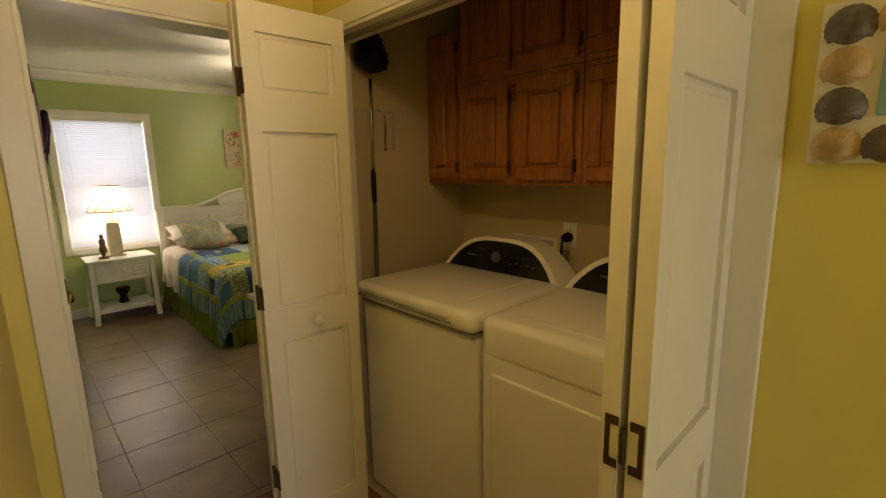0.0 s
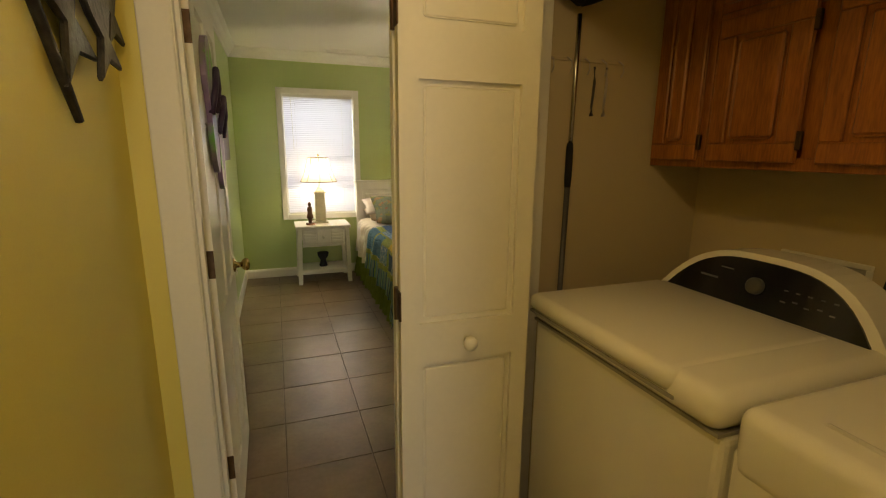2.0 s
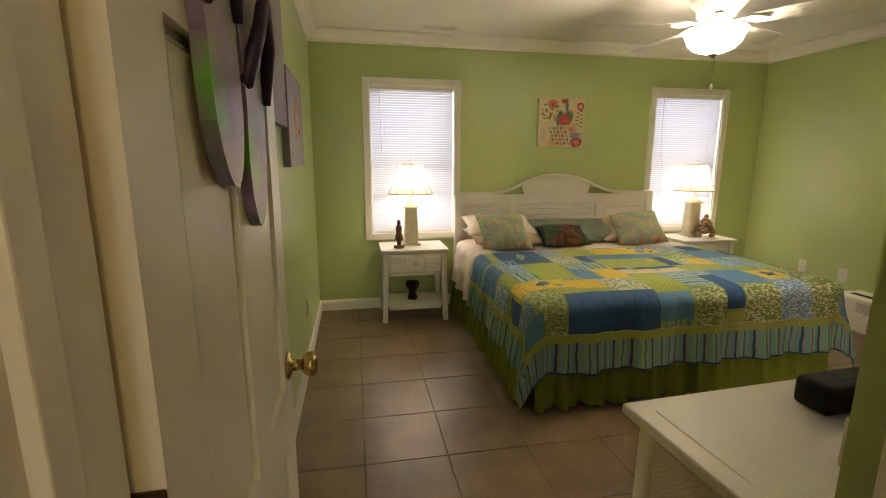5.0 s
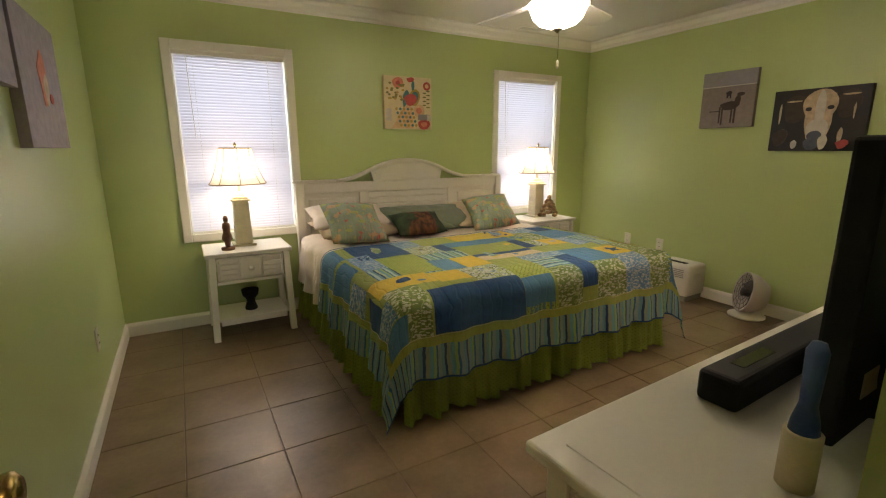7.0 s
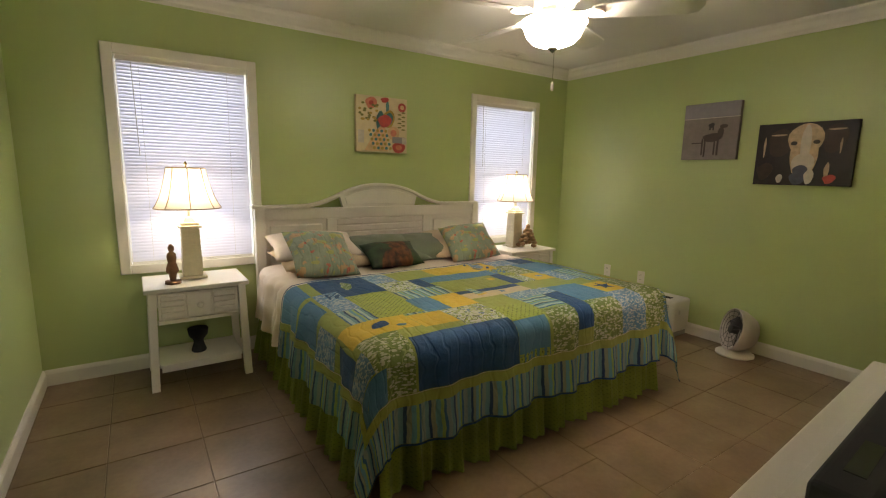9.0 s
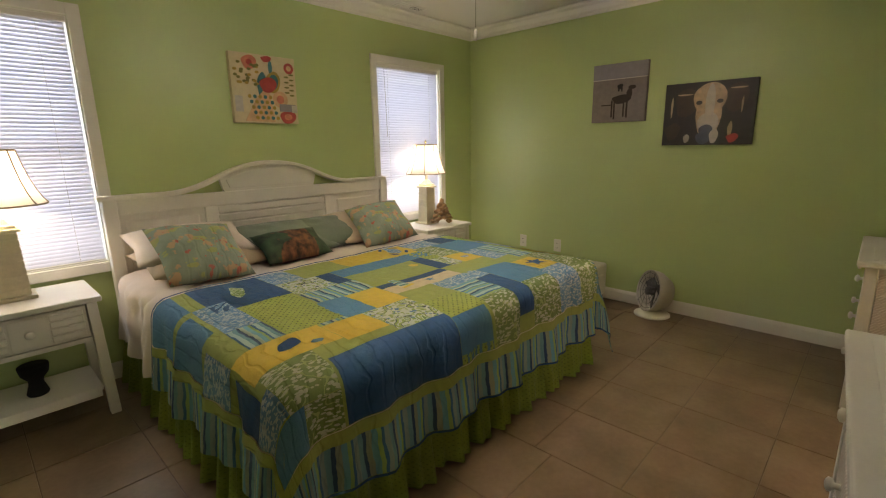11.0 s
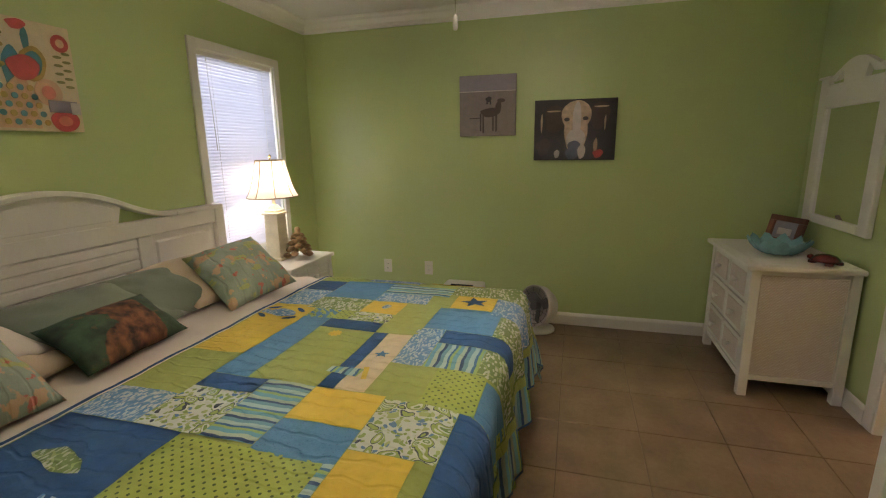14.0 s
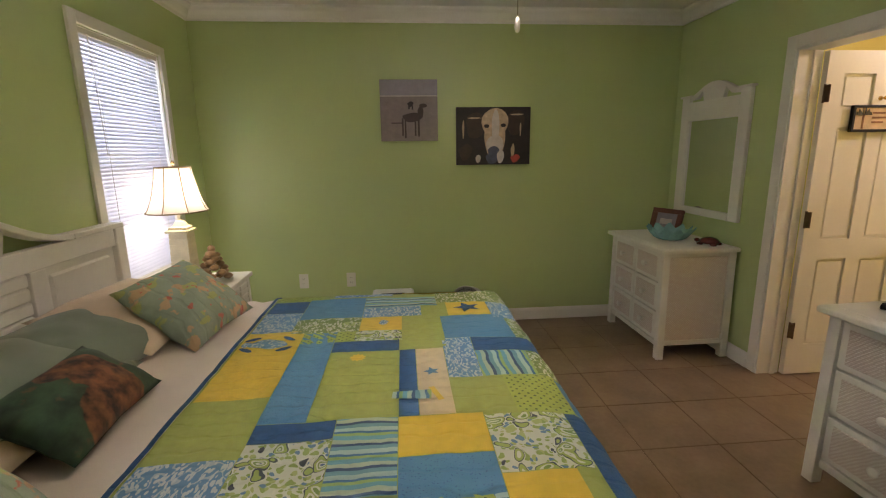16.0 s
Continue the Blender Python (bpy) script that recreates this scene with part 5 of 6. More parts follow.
# pole with a duster and hooks on the closet's side wall
rack = thing("hook_rack", "wire hook rack on the closet wall", "hook rack", (1.68, 2.0, 1.72))
part("rail", bx(-0.14, 0.20, -0.006, 0, 0.0, 0.012, 0.002), BEIGE, rack)
for k in range(5):
    x = -0.12 + 0.07 * k
    part("hook", tube([(x, -0.01, 0.01), (x, -0.035, -0.005), (x, -0.04, -0.03), (x, -0.028, -0.045)], 0.0028, 6), BEIGEP, rack)
pole = thing("cleaning_pole", "dark grey extending pole hung upside down in the closet", "pole", (1.630, 1.962, -0.002))
part("shaft", tube([(0, 0, 0.0), (0.012, 0, 1.30)], 0.010, 10), DKGREY, pole, smooth=True)
part("grip", lathe([(0.011, 1.30), (0.0125, 1.33), (0.0125, 1.43), (0.010, 1.45)], 12, at=(0.012, 0, 0)), BLACKM, pole, smooth=True)
part("tube", tube([(0.013, 0, 1.44), (0.018, 0, 1.86)], 0.008, 10), CHROME, pole, smooth=True)
bm = None
for k in range(46):
    a, b = random.uniform(0, 6.28), random.uniform(-0.4, 1.2)
    r = 0.085 * math.cos(b * 0.9)
    bm = tube([(0.02, 0, 1.90), (0.02 + 0.5 * r * math.cos(a), -0.015 + 0.2 * r * math.sin(a), 1.93 + 0.05 * b), (0.02 + r * math.cos(a), -0.02 + 0.3 * r * math.sin(a), 1.95 + 0.09 * b)], [0.02, 0.022, 0.012], 6, bm)
tagged(part("duster_head", bm, BLACKM, pole, "black fibre duster head", True), kind="stuff")
for k, x in enumerate((0.09, 0.14)):
    single("hanging_tool", tube([(0, 0, 0), (0.004, 0, -0.05), (-0.002, 0, -0.13), (0.0, 0, -0.16)], [0.004, 0.005, 0.004, 0.008], 8), BEIGEP if k else DKGREY, "small tool hanging from the hook rack", "tool", (1.63 + x, 1.962, 1.70), smooth=True)


# ---- hall wall pieces ----
def fish(at, k, tilt):
    f = single("metal_fish", plate([(x * k * 1.7, z * k) for x, z in ((0.0, 0.20), (0.045, 0.15), (0.068, 0.06), (0.062, -0.03), (0.035, -0.11), (0.012, -0.15), (0.045, -0.225), (0.0, -0.195), (-0.045, -0.225), (-0.012, -0.15), (-0.035, -0.11), (-0.062, -0.03), (-0.068, 0.06), (-0.045, 0.15))], 0.014, Matrix.Rotation(radians(tilt), 4, "X") @ pose(0, 0, 0, 0, 0, 90) @ Matrix.Identity(4), bevel=0.004),
               PEWTER, "dark hammered metal fish hung on the yellow wall", "wall art", at, group="metal fish sculpture")
    return f


PEWTER = plain("dark_hammered_metal", (0.055, 0.05, 0.047), 0.45, 0.6, var=0.5, scale=40, grain=60, bump=0.8)
fish((0.352, 1.60, 1.83), 1.3, 22)
fish((0.366, 1.77, 1.80), 1.05, 16)
fish((0.354, 1.90, 1.86), 0.95, 12)
single("metal_reed", tube([(0, -0.22, 0.30), (0.004, -0.10, 0.05), (0.004, 0.04, -0.16), (0.0, 0.10, -0.23)], [0.006, 0.010, 0.010, 0.008], 8), PEWTER, "curved dark metal reed hung with the fish", "wall art", (0.338, 1.58, 1.70), smooth=True)

TANSH = plain("tan_shell", (0.60, 0.42, 0.22), 0.5, var=0.2, scale=30, bump=0.3)
GREYSH = plain("grey_shell", (0.16, 0.14, 0.12), 0.5, var=0.35, scale=30, bump=0.3)
CANV = plain("white_canvas", (0.72, 0.68, 0.58), 0.8, var=0.04, grain=300, bump=0.2)
plaque = thing("shell_plaque", "white canvas edged with tan and grey scallop shells", "wall art", (1.42, 0.17, 1.585))
part("canvas", bx(-0.022, 0, -0.14, 0.138, -0.13, 0.13, 0.003), CANV, plaque)
part("picture", bx(-0.027, -0.021, -0.065, 0.055, -0.055, 0.065, 0.001), AQUA, plaque, "aqua glass picture")
k = 0
for y, z in [(0.10, 0.095), (0.10, 0.032), (0.10, -0.032), (0.10, -0.095), (0.035, -0.095), (-0.03, -0.095), (-0.10, -0.095), (-0.10, -0.03), (-0.10, 0.035), (-0.10, 0.1), (-0.03, 0.1), (0.035, 0.1)]:
    bm = bmesh.new()
    rows = []
    for r in (0.02, 0.3, 0.6, 0.85, 1.0):
        row = []
        for i in range(40):
            a = 2 * math.pi * i / 40
            fan_side = max(0.0, math.sin(a) + 0.6)
            rib = 1 + (0.018 * (-1) ** i * r if fan_side > 0 else 0)
            rz_ = r * (1.0 if fan_side > 0 else 0.8)
            row.append(bm.verts.new((-0.0225 - 0.018 * (1 - r * r) - 0.0025 * (-1) ** i * r * (1 - r) * 4, 0.034 * rz_ * math.cos(a) * rib, -0.008 + 0.012 * (1 - r) * -1 + 0.034 * rz_ * math.sin(a) * rib)))
        rows.append(row)
    for lo, hi in zip(rows, rows[1:]):
        for i in range(40):
            bm.faces.new((lo[i], lo[(i + 1) % 40], hi[(i + 1) % 40], hi[i]))
    bm.faces.new(rows[0])
    bm.transform(Matrix.Translation((0, y, z)))
    part("shell", bm, GREYSH if k % 2 == 0 else TANSH, plaque, "grey scallop shell" if k % 2 == 0 else "tan scallop shell", True)
    k += 1


# ---- canvases in the bedroom ----
def canvas(label, at, rz, w, h, bg, shapes, edge=None):
    """A stretched canvas with its back on the wall at y = 0, its face towards -y; shapes lie on the face."""
    t = thing("canvas_print", label, "picture", at, rz)
    part("canvas", bx(-w / 2, w / 2, -0.036, 0, -h / 2, h / 2, 0.002), bg, t)
    for i, (cx, cz, pts, m) in enumerate(shapes):
        bm = plate([(cx + x, cz + z) for x, z in pts], 0.0022, Matrix.Translation((0, -0.0372 - 0.00025 * i, 0)))
        part("painted_shape", bm, m, t)
    return t


def oval(rx, rz, wob=0.0, n=18, ph=0.0):
    return [(rx * math.cos(t) * (1 + wob * math.sin(3 * t + ph)), rz * math.sin(t) * (1 + wob * math.sin(2 * t + ph))) for t in (2 * math.pi * k / n for k in range(n))]


def rect(w, h):
    return [(-w / 2, -h / 2), (w / 2, -h / 2), (w / 2, h / 2), (-w / 2, h / 2)]


def ink(name, c, var=0.2):
    return plain(name, c, 0.6, var=var, scale=25, grain=200, bump=0.05)


SAND = ink("grey_sand_print", (0.22, 0.18, 0.17), 0.12)
SEA = ink("grey_sea_print", (0.27, 0.25, 0.28), 0.08)
DKBR = ink("dark_brown_print", (0.035, 0.018, 0.012), 0.3)
BLK = ink("black_brown_print", (0.010, 0.007, 0.008), 0.5)
TANP = ink("tan_print", (0.50, 0.37, 0.25), 0.3)
WHT = ink("pale_print", (0.55, 0.50, 0.46), 0.15)
BLUEG = ink("blue_grey_print", (0.06, 0.07, 0.11), 0.3)
REDP = ink("red_print", (0.45, 0.06, 0.05))
PINKP = ink("coral_print", (0.62, 0.20, 0.13))
CREAMP = ink("cream_print", (0.66, 0.56, 0.36), 0.06)
OLIVE = ink("olive_print", (0.18, 0.17, 0.04))
TEAL = ink("teal_print", (0.05, 0.18, 0.20))
MUST = ink("mustard_print", (0.42, 0.28, 0.05))
PEACH = ink("peach_print", (0.66, 0.42, 0.24))
LAV = ink("lavender_print", (0.30, 0.26, 0.33), 0.15)

canvas("square canvas print of a grey beach with dark shapes", (4.76, 4.414, 1.705), -90, 0.43, 0.445, SAND, [
    (0, 0.165, rect(0.43, 0.112), SEA), (0, 0.105, rect(0.43, 0.006), WHT), (0.025, -0.05, oval(0.075, 0.034, 0.12), DKBR), (0.085, -0.015, oval(0.022, 0.045, 0.1), DKBR), (0.105, 0.035, oval(0.03, 0.015), DKBR),
    (0.07, -0.12, rect(0.014, 0.14), DKBR), (0.045, -0.12, rect(0.012, 0.13), DKBR), (-0.03, -0.13, rect(0.012, 0.14), DKBR), (-0.05, -0.12, rect(0.012, 0.13), DKBR), (-0.09, -0.09, rect(0.09, 0.008), DKBR),
    (0.01, 0.045, oval(0.022, 0.02, 0.2), BLK), (0.0, 0.025, rect(0.012, 0.03), BLK), (0.025, 0.022, rect(0.01, 0.03), BLK)])
canvas("wide dark canvas print with a large tan shape", (4.76, 3.77, 1.512), -90, 0.575, 0.432, BLK, [
    (-0.14, 0.08, oval(0.075, 0.105, 0.1, ph=1), DKBR), (-0.15, 0.135, oval(0.05, 0.006, 0.1), TANP), (-0.235, 0.05, oval(0.007, 0.07, 0.15), TANP), (0.17, 0.10, oval(0.07, 0.095, 0.1), DKBR), (0.18, 0.16, oval(0.05, 0.006, 0.1), TANP), (0.21, 0.05, oval(0.006, 0.05, 0.2), TANP),
    (0.01, 0.10, oval(0.105, 0.108, 0.04), TANP), (0.01, -0.02, oval(0.082, 0.15, 0.05), TANP), (0.015, 0.06, oval(0.03, 0.14, 0.05), WHT), (0.01, -0.07, oval(0.068, 0.08, 0.05), WHT), (0.0, -0.115, oval(0.045, 0.04, 0.05), BLUEG), (-0.01, -0.165, oval(0.05, 0.045, 0.08), BLUEG), (0.055, -0.155, oval(0.028, 0.05, 0.1), WHT),
    (-0.055, 0.075, oval(0.02, 0.014), BLK), (0.075, 0.08, oval(0.02, 0.014), BLK),
    (0.15, -0.12, oval(0.014, 0.06, 0.2), TANP), (0.17, -0.17, oval(0.035, 0.03, 0.2), REDP), (-0.22, -0.12, oval(0.05, 0.06, 0.2), DKBR), (-0.12, -0.17, oval(0.02, 0.03, 0.1), WHT)])

random.seed(4)
shapes = [(0.0, 0.0, rect(0.452, 0.436), CREAMP), (-0.02, 0.01, oval(0.035, 0.10, 0.1), TEAL), (0.045, 0.14, oval(0.014, 0.05, 0.1), TEAL), (0.06, 0.05, oval(0.05, 0.07, 0.1), MUST), (0.06, 0.05, oval(0.035, 0.05, 0.1), TEAL),
          (0.18, 0.15, oval(0.036, 0.036), REDP), (0.18, 0.15, oval(0.018, 0.018), PEACH), (0.15, -0.175, oval(0.06, 0.045, 0.05), REDP), (0.15, -0.175, oval(0.03, 0.022), PINKP), (0.10, -0.06, oval(0.055, 0.055), PEACH), (0.10, -0.06, oval(0.028, 0.028), PINKP),
          (-0.10, 0.165, oval(0.05, 0.045, 0.1), PINKP), (-0.10, 0.165, oval(0.02, 0.018), REDP), (-0.04, -0.11, [(-0.12, -0.10), (0.09, -0.10), (0.07, 0.06), (0.05, 0.13), (-0.03, 0.05)], PEACH), (0.02, 0.03, oval(0.06, 0.05, 0.1), REDP), (0.15, -0.115, rect(0.12, 0.05), SEA), (0.02, 0.195, oval(0.035, 0.02, 0.15), REDP), (-0.19, -0.10, rect(0.05, 0.1), WHT), (0.20, -0.12, rect(0.04, 0.05), WHT)]
for k in range(26):
    shapes.append((random.uniform(-0.21, -0.04), random.uniform(0.02, 0.17), oval(0.013, 0.009, ph=k), OLIVE if k % 3 else MUST))
for r in range(5):
    for c in range(5):
        shapes.append((-0.12 + 0.036 * c + 0.01 * r, -0.05 - 0.034 * r, oval(0.012, 0.012), TEAL if (r + c) % 2 else MUST))
for k in range(9):
    shapes.append((0.165 + 0.018 * (-1) ** k, -0.03 + 0.017 * k, oval(0.018, 0.006, ph=k), OLIVE))
canvas("square canvas of bright folk-art flowers on cream", (2.562, 5.965, 1.708), 0, 0.455, 0.44, CREAMP, shapes[1:])
canvas("grey canvas print on the wall behind the door", (0.30, 3.87, 1.80), 90, 0.62, 0.56, LAV, [(0.0, 0.0, oval(0.12, 0.1, 0.2), SEA)])
canvas("grey lavender canvas print with coral marks", (0.30, 4.55, 1.575), 90, 0.64, 0.49, LAV, [(0.0, 0.02, oval(0.06, 0.10, 0.25), PINKP), (0.03, -0.02, oval(0.04, 0.06, 0.2), TANP), (0.1, -0.05, oval(0.03, 0.02), REDP)])


# ---- ceiling fan, vents ----
fan = thing("ceiling_fan", "white ceiling fan with a lit frosted bowl light", "ceiling fan", (2.58, 4.12, 0))
part("motor", lathe([(0.10, 2.42), (0.125, 2.40), (0.145, 2.34), (0.145, 2.24), (0.13, 2.19), (0.10, 2.165), (0.10, 2.13), (0.075, 2.115), (0.0, 2.115)], 32), TRIM, fan, "white motor housing close to the ceiling", True)
for k in range(5):
    a = 2 * math.pi * k / 5 + radians(22)
    m = pose(0, 0, 2.09, 0, 0, math.degrees(a))
    arm = part("blade_arm", join(bx(0.06, 0.15, -0.014, 0.014, 0.0, 0.008, 0.002, 1), lathe([(0.0, -0.006), (0.045, -0.006), (0.05, 0.0), (0.0, 0.004)], 18, at=(0.185, 0, 0))), TRIM, fan)
    arm.matrix_basis = m
    pts = [(0.17, -0.045), (0.30, -0.060), (0.60, -0.072), (0.64, -0.055), (0.652, 0.0), (0.64, 0.055), (0.60, 0.072), (0.30, 0.060), (0.17, 0.045)]
    bm = plate(pts, 0.007, pose(0, 0, 0, 90, 0, 0))
    bl = part("blade", bm, TRIM, fan, "white painted fan blade")
    bl.matrix_basis = m @ pose(0, 0, 0, -13, 0, 0)
part("fitter", lathe([(0.055, 2.118), (0.075, 2.10), (0.08, 2.07), (0.0, 2.07)], 24), TRIM, fan, smooth=True)
bm = lathe([(0.155, 2.058), (0.158, 2.05), (0.146, 2.035), (0.14, 2.02), (0.128, 1.99), (0.098, 1.962), (0.05, 1.945), (0.012, 1.94)], 36)
bmesh.ops.delete(bm, geom=[f for f in bm.faces if len(f.verts) > 4 and f.calc_center_median().z > 2.05], context="FACES")
part("bowl", bm, FROST, fan, "glowing frosted glass bowl", True)
part("bowl_rod", lathe([(0.005, 2.07), (0.005, 1.94)], 8), CHROME, fan)
part("finial", lathe([(0.02, 1.945), (0.024, 1.935), (0.012, 1.925), (0.0, 1.915)], 14), CHROME, fan, smooth=True)
part("pull_chain", tube([(0.012, 0, 1.93), (0.012, 0, 1.775)], 0.0016, 5), CHROME, fan)
part("chain_pull", lathe([(0.002, 1.785), (0.007, 1.778), (0.009, 1.755), (0.006, 1.742), (0, 1.74)], 10, at=(0.012, 0, 0)), PLASTW, fan, smooth=True)


def vent(x, y):
    t = thing("ceiling_vent", "white slatted ceiling vent", "vent", (x, y, CZ), group="ceiling vents")
    for a in ((-0.14, 0.14, -0.055, -0.04), (-0.14, 0.14, 0.04, 0.055), (-0.14, -0.12, -0.04, 0.04), (0.12, 0.14, -0.04, 0.04)):
        part("frame_strip", bx(*a, -0.008, 0, 0.002, 1), TRIM, t)
    # black sheet paints in the dark of the unmodelled duct behind the slats
    part("backing", bx(-0.12, 0.12, -0.04, 0.04, -0.0025, -0.0005), BLACKM, t)
    for k in range(7):
        s = part("slat", bx(0.0, 0.12, -0.0048, 0.0048, -0.001, 0.001), TRIM, t)
        s.matrix_basis = pose(0, -0.033 + 0.011 * k, -0.005, 25, 0, 0)
        s = part("slat", bx(-0.12, 0.0, -0.0028, 0.0028, -0.001, 0.001), TRIM, t)
        s.matrix_basis = pose(0, -0.033 + 0.011 * k, -0.005, 65, 0, 0)


vent(1.37, 5.74)
vent(3.78, 5.78)


# ---- loose things in the bedroom ----
pur = thing("air_purifier", "white box air purifier on the floor by the wall", "air purifier", (4.60, 4.58, 0), 0)
part("base", bx(-0.12, 0.12, -0.15, 0.15, 0.0, 0.05, 0.01), GREY, pur)
part("body", bx(-0.13, 0.13, -0.165, 0.165, 0.045, 0.325, 0.025, 3), PLASTW, pur)
for k in range(5):
    part("vent_slot", bx(-0.133, -0.129, -0.12, -0.02, 0.21 + 0.016 * k, 0.218 + 0.016 * k), GREY, pur)
part("control_panel", bx(-0.07, -0.02, -0.09, 0.09, 0.322, 0.329, 0.003), BLACKM, pur)
part("handle", bx(-0.05, 0.05, -0.174, -0.16, 0.20, 0.24, 0.008), PLASTW, pur)

ff = thing("floor_fan", "grey and white round air circulator on the floor", "fan", (4.60, 3.98, 0), 138)
part("base", lathe([(0.13, 0), (0.13, 0.012), (0.10, 0.022), (0.04, 0.03), (0.03, 0.06)], 28), PLASTW, ff, smooth=True)
fm = Matrix.Translation((0, 0, 0.19)) @ pose(0, 0, 0, 0, 78, 0) @ Matrix.Scale(1.15, 4)
part("housing", lathe([(0.05, -0.10), (0.10, -0.085), (0.135, -0.02), (0.142, 0.04), (0.136, 0.045), (0.125, 0.0), (0.09, -0.06), (0.0, -0.07)], 32, m=fm), BEIGEP, ff, "warm grey round fan housing", True)
for r in (0.03, 0.06, 0.09, 0.12):
    part("grille_ring", tube([fm @ Vector((r * math.cos(2 * math.pi * i / 28), r * math.sin(2 * math.pi * i / 28), 0.042)) for i in range(29)], 0.0018, 5), DKGREY, ff)
for k in range(12):
    a = 2 * math.pi * k / 12
    part("grille_bar", tube([fm @ Vector((0.02 * math.cos(a), 0.02 * math.sin(a), 0.044)), fm @ Vector((0.138 * math.cos(a + 0.3), 0.138 * math.sin(a + 0.3), 0.04))], 0.0016, 5), DKGREY, ff)
part("hub", lathe([(0.028, 0.0), (0.028, 0.046), (0.0, 0.05)], 18, m=fm), DKGREY, ff)
for k in range(3):
    b = bx(0.02, 0.115, -0.035, 0.035, -0.002, 0.002, 0.001, 1)
    b.transform(fm @ pose(0, 0, -0.01, 0, 0, 120 * k) @ pose(0, 0, 0, 25, 0, 0))
    part("blade", b, DKGREY, ff)

DZ = 0.772
tv = thing("television", "black flat-screen television standing on the white dresser", "television", (2.16, 2.47, DZ), 2)
part("cabinet", bx(-0.45, 0.45, -0.03, 0.02, 0.03, 0.57, 0.008), BLACKM, tv)
part("back_cover", bx(-0.30, 0.30, -0.055, -0.028, 0.10, 0.48, 0.02), BLACKM, tv)
part("screen", bx(-0.43, 0.43, 0.0195, 0.022, 0.06, 0.55), BLACKP, tv, "dark glossy screen")
part("neck", bx(-0.05, 0.05, -0.02, 0.01, 0.012, 0.10), BLACKM, tv)
part("base", lathe([(0.17, 0), (0.17, 0.008), (0.14, 0.014), (0, 0.016)], 28, m=Matrix.Diagonal((1.2, 0.62, 1, 1))), BLACKM, tv, smooth=True)
part("sticker", bx(-0.36, -0.22, -0.032, -0.0295, 0.10, 0.15), PAPER, tv, "pale paper sticker")
sb = thing("soundbar", "black soundbar lying on the white dresser", "soundbar", (2.10, 2.655, DZ), 3)
part("body", bx(-0.38, 0.38, -0.045, 0.045, 0.0, 0.075, 0.014, 3), BLACKM, sb)
part("button_strip", bx(-0.30, -0.15, -0.015, 0.015, 0.074, 0.077), BLACKP, sb)
lr = thing("lint_roller", "lint roller with a blue handle standing on the dresser", "lint roller", (1.60, 2.43, DZ))
part("roll", lathe([(0.026, 0.0), (0.028, 0.002), (0.028, 0.10), (0.024, 0.102), (0.0, 0.102)], 20), PAPER, lr, "cream paper roll", True)
part("handle", lathe([(0.022, 0.102), (0.020, 0.12), (0.013, 0.15), (0.015, 0.20), (0.016, 0.24), (0.010, 0.255), (0, 0.257)], 16), BLUEH, lr, "blue grip handle", True)
rm = thing("remote_control", "black remote control lying on the dresser", "remote control", (2.60, 2.58, DZ), 35)
part("body", bx(-0.10, 0.10, -0.022, 0.022, 0, 0.02, 0.006, 2), BLACKM, rm)
for k in range(5):
    for j in (-0.01, 0.0, 0.01):
        part("button", bx(-0.07 + 0.02 * k, -0.062 + 0.02 * k, j - 0.003, j + 0.003, 0.019, 0.0225), GREY, rm)
single("black_pouch", bx(-0.09, 0.09, -0.06, 0.06, 0, 0.055, 0.02, 3), BLACKM, "small black pouch on the dresser", "pouch", (2.55, 2.47, DZ), 10, smooth=True)

CHZ = 0.764
pf = thing("photo_frame", "dark red wooden photo frame on the chest", "photo frame", (4.488, 2.47, CHZ), 21.6)
REDW = wood("red_brown_frame_wood", (0.07, 0.02, 0.012), (0.17, 0.05, 0.03))
tl = pose(0, 0, 0.004, 14, 0, 0) @ Matrix.Scale(1.2, 4)
for a in ((-0.11, 0.11, 0.0, 0.03), (-0.11, 0.11, 0.12, 0.15), (-0.11, -0.075, 0.03, 0.12), (0.075, 0.11, 0.03, 0.12)):
    part("frame_strip", bx(a[0], a[1], -0.008, 0.012, a[2], a[3], 0.003, m=tl), REDW, pf)
part("picture", bx(-0.075, 0.075, -0.003, 0.0, 0.03, 0.12, m=tl), SEA, pf, "pale blue picture")
part("picture_shape", bx(-0.04, 0.045, -0.0002, 0.003, 0.05, 0.085, m=tl), WHT, pf)
part("stand", bx(-0.02, 0.02, -0.07, -0.064, 0.0, 0.11, m=pose(0, -0.0, 0.0, -12, 0, 0)), BLACKM, pf)
bm = bmesh.new()
rows = []
for r, z in ((0.0, 0.012), (0.08, 0.010), (0.125, 0.035), (0.155, 0.065), (0.160, 0.068), (0.156, 0.060), (0.125, 0.025), (0.08, 0.0), (0.0, 0.0)):
    row = []
    for i in range(48):
        a = 2 * math.pi * i / 48
        k = 0.96 + 0.07 * math.sin(11 * a) * (r / 0.16) ** 2
        row.append(bm.verts.new((r * k * math.cos(a), r * k * math.sin(a), z * 1.15 + 0.02 * math.sin(11 * a + 0.8) * (r / 0.16) ** 3)))
    rows.append(row)
for lo, hi in zip(rows, rows[1:]):
    for i in range(48):
        bm.faces.new((lo[i], lo[(i + 1) % 48], hi[(i + 1) % 48], hi[i]))
bmesh.ops.remove_doubles(bm, verts=bm.verts, dist=1e-5)
single("wavy_bowl", bm, AQUA, "aqua blue glass bowl with a ruffled rim", "bowl", (4.22, 2.58, CHZ), smooth=True)
REDL = plain("dark_red_lacquer", (0.10, 0.012, 0.010), 0.25, var=0.3, scale=20, bump=0.1)
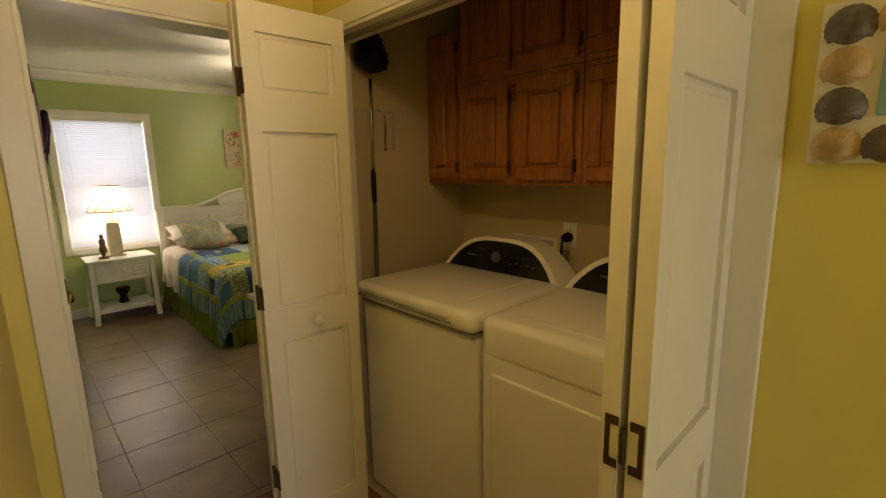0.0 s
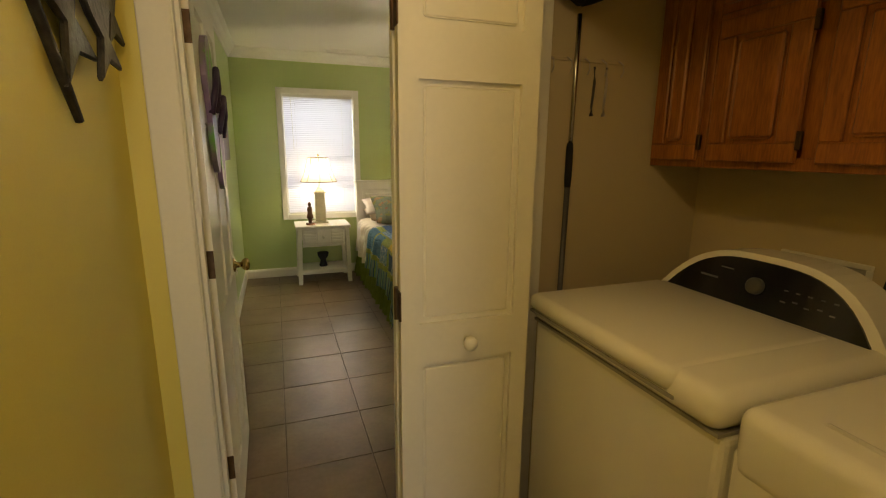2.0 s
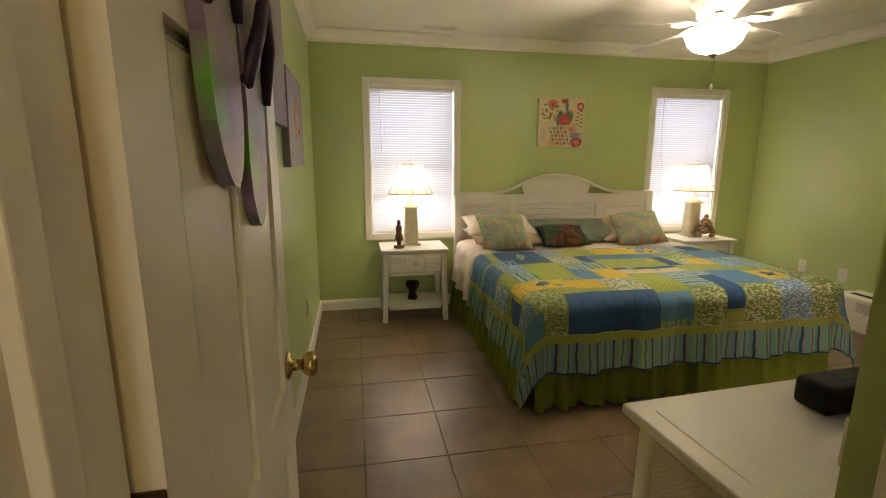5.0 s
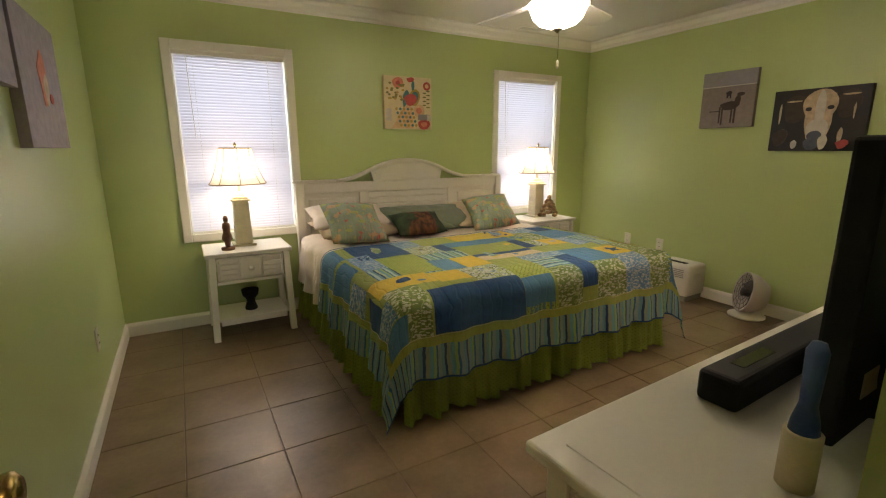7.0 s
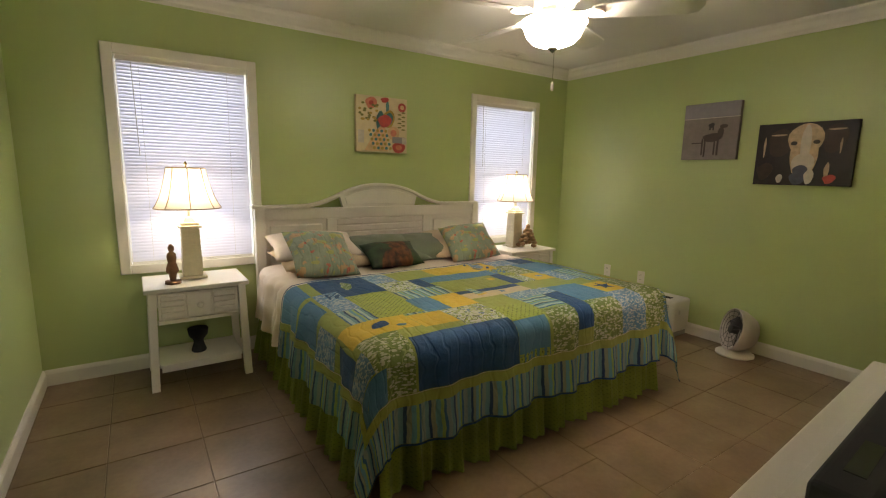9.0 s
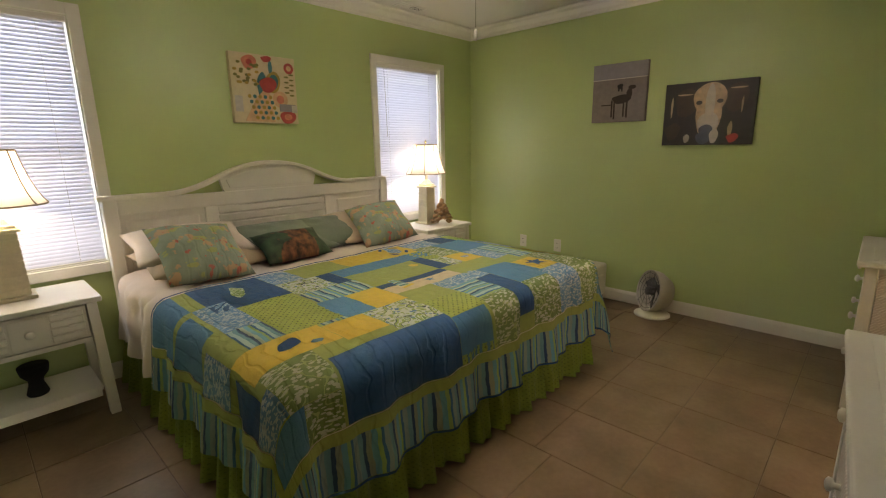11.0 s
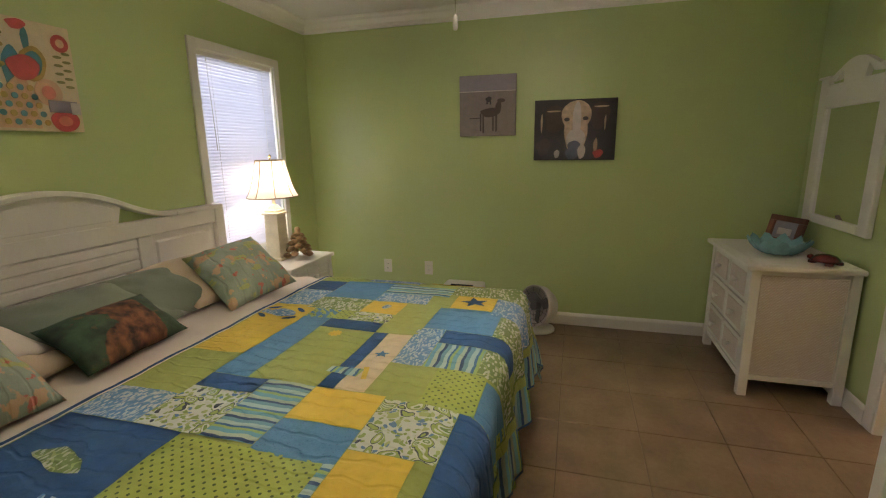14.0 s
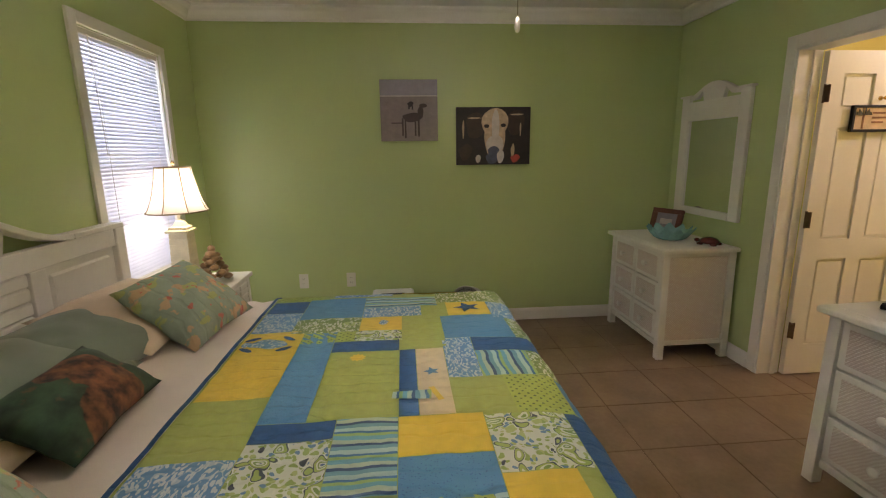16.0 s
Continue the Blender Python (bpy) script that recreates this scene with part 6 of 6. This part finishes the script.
tt = thing("turtle_ornament", "dark red turtle-shaped box on the chest", "ornament", (3.99, 2.44, CHZ), 30)
part("shell", lathe([(0.06, 0.012), (0.065, 0.022), (0.045, 0.042), (0.02, 0.05), (0, 0.051)], 18), REDL, tt, smooth=True)
for k in range(4):
    a = radians(45 + 90 * k)
    part("foot", lathe([(0.02, 0.0), (0.02, 0.012), (0.0, 0.02)], 10, at=(0.062 * math.cos(a), 0.05 * math.sin(a), 0)), REDL, tt, smooth=True)
part("head", lathe([(0.0, 0.006), (0.016, 0.014), (0.018, 0.026), (0.0, 0.036)], 10, at=(0.082, 0, 0)), REDL, tt, smooth=True)


# ---- floors, piece by piece ----
floor = structure("floor", bx(0.18, 4.88, 2.06, 6.09, -0.12, -0.004), GROUT, "beige ceramic tile floor with darker grout lines", "floor")
bath_floor = structure("floor_bathroom", bx(2.41, 4.88, 0.08, 2.06, -0.12, -0.004), GROUT, "beige ceramic tile floor of the bathroom", "floor")
PITCH = 0.388
_tiles = {}


def tile_mesh(w, d):
    key = (round(w, 3), round(d, 3))
    if key not in _tiles:
        bm = bx(0, w, 0, d, -0.003, 0.0)
        bmesh.ops.bevel(bm, geom=[e for e in bm.edges if all(v.co.z > -0.001 for v in e.verts)], offset=0.002, segments=1, affect="EDGES")
        me = bpy.data.meshes.new("tile")
        bm.to_mesh(me)
        bm.free()
        me.materials.append(TILE)
        _tiles[key] = me
    return _tiles[key]


def lay(parent, x0, x1, y0, y1, px, phase):
    k0 = math.floor((x0 - px) / PITCH)
    for i in range(k0, k0 + 20):
        a, b = max(x0, px + PITCH * i) + 0.0015, min(x1, px + PITCH * (i + 1)) - 0.0015
        if b - a < 0.01:
            continue
        py = phase((a + b) / 2)
        j0 = math.floor((y0 - py) / PITCH)
        for j in range(j0, j0 + 16):
            c, d = max(y0, py + PITCH * j) + 0.0015, min(y1, py + PITCH * (j + 1)) - 0.0015
            if d - c < 0.01:
                continue
            ob = new("tile", tile_mesh(b - a, d - c))
            ob.parent = parent
            ob.location = (a, c, random.uniform(-0.0006, 0.0))


lay(floor, 0.30, 4.76, 2.09, 5.965, 1.037, lambda x: 4.08 if x < 2.4 else 3.388)
lay(bath_floor, 2.48, 4.76, 0.2, 2.09, 1.037, lambda x: 3.388)

hall_floor = structure("floor_hall", bx(0.18, 1.42, -3.32, 2.06, -0.12, -0.006), BLACKM, "red-brown wooden plank floor of the hall", "floor")
for i in range(11):
    x = 0.325 + i * 0.104
    y = -3.2 - random.uniform(0, 0.9)
    while y < 2.085:
        ln = random.uniform(0.9, 1.5)
        a, b = max(y, -3.2), min(y + ln, 2.085)
        if b - a > 0.03:
            part("plank", bx(x + 0.001, min(x + 0.103, 1.419), a + 0.001, b - 0.001, -0.006, 0.0, 0.0012, 1), HALLFLOOR, hall_floor)
        y += ln
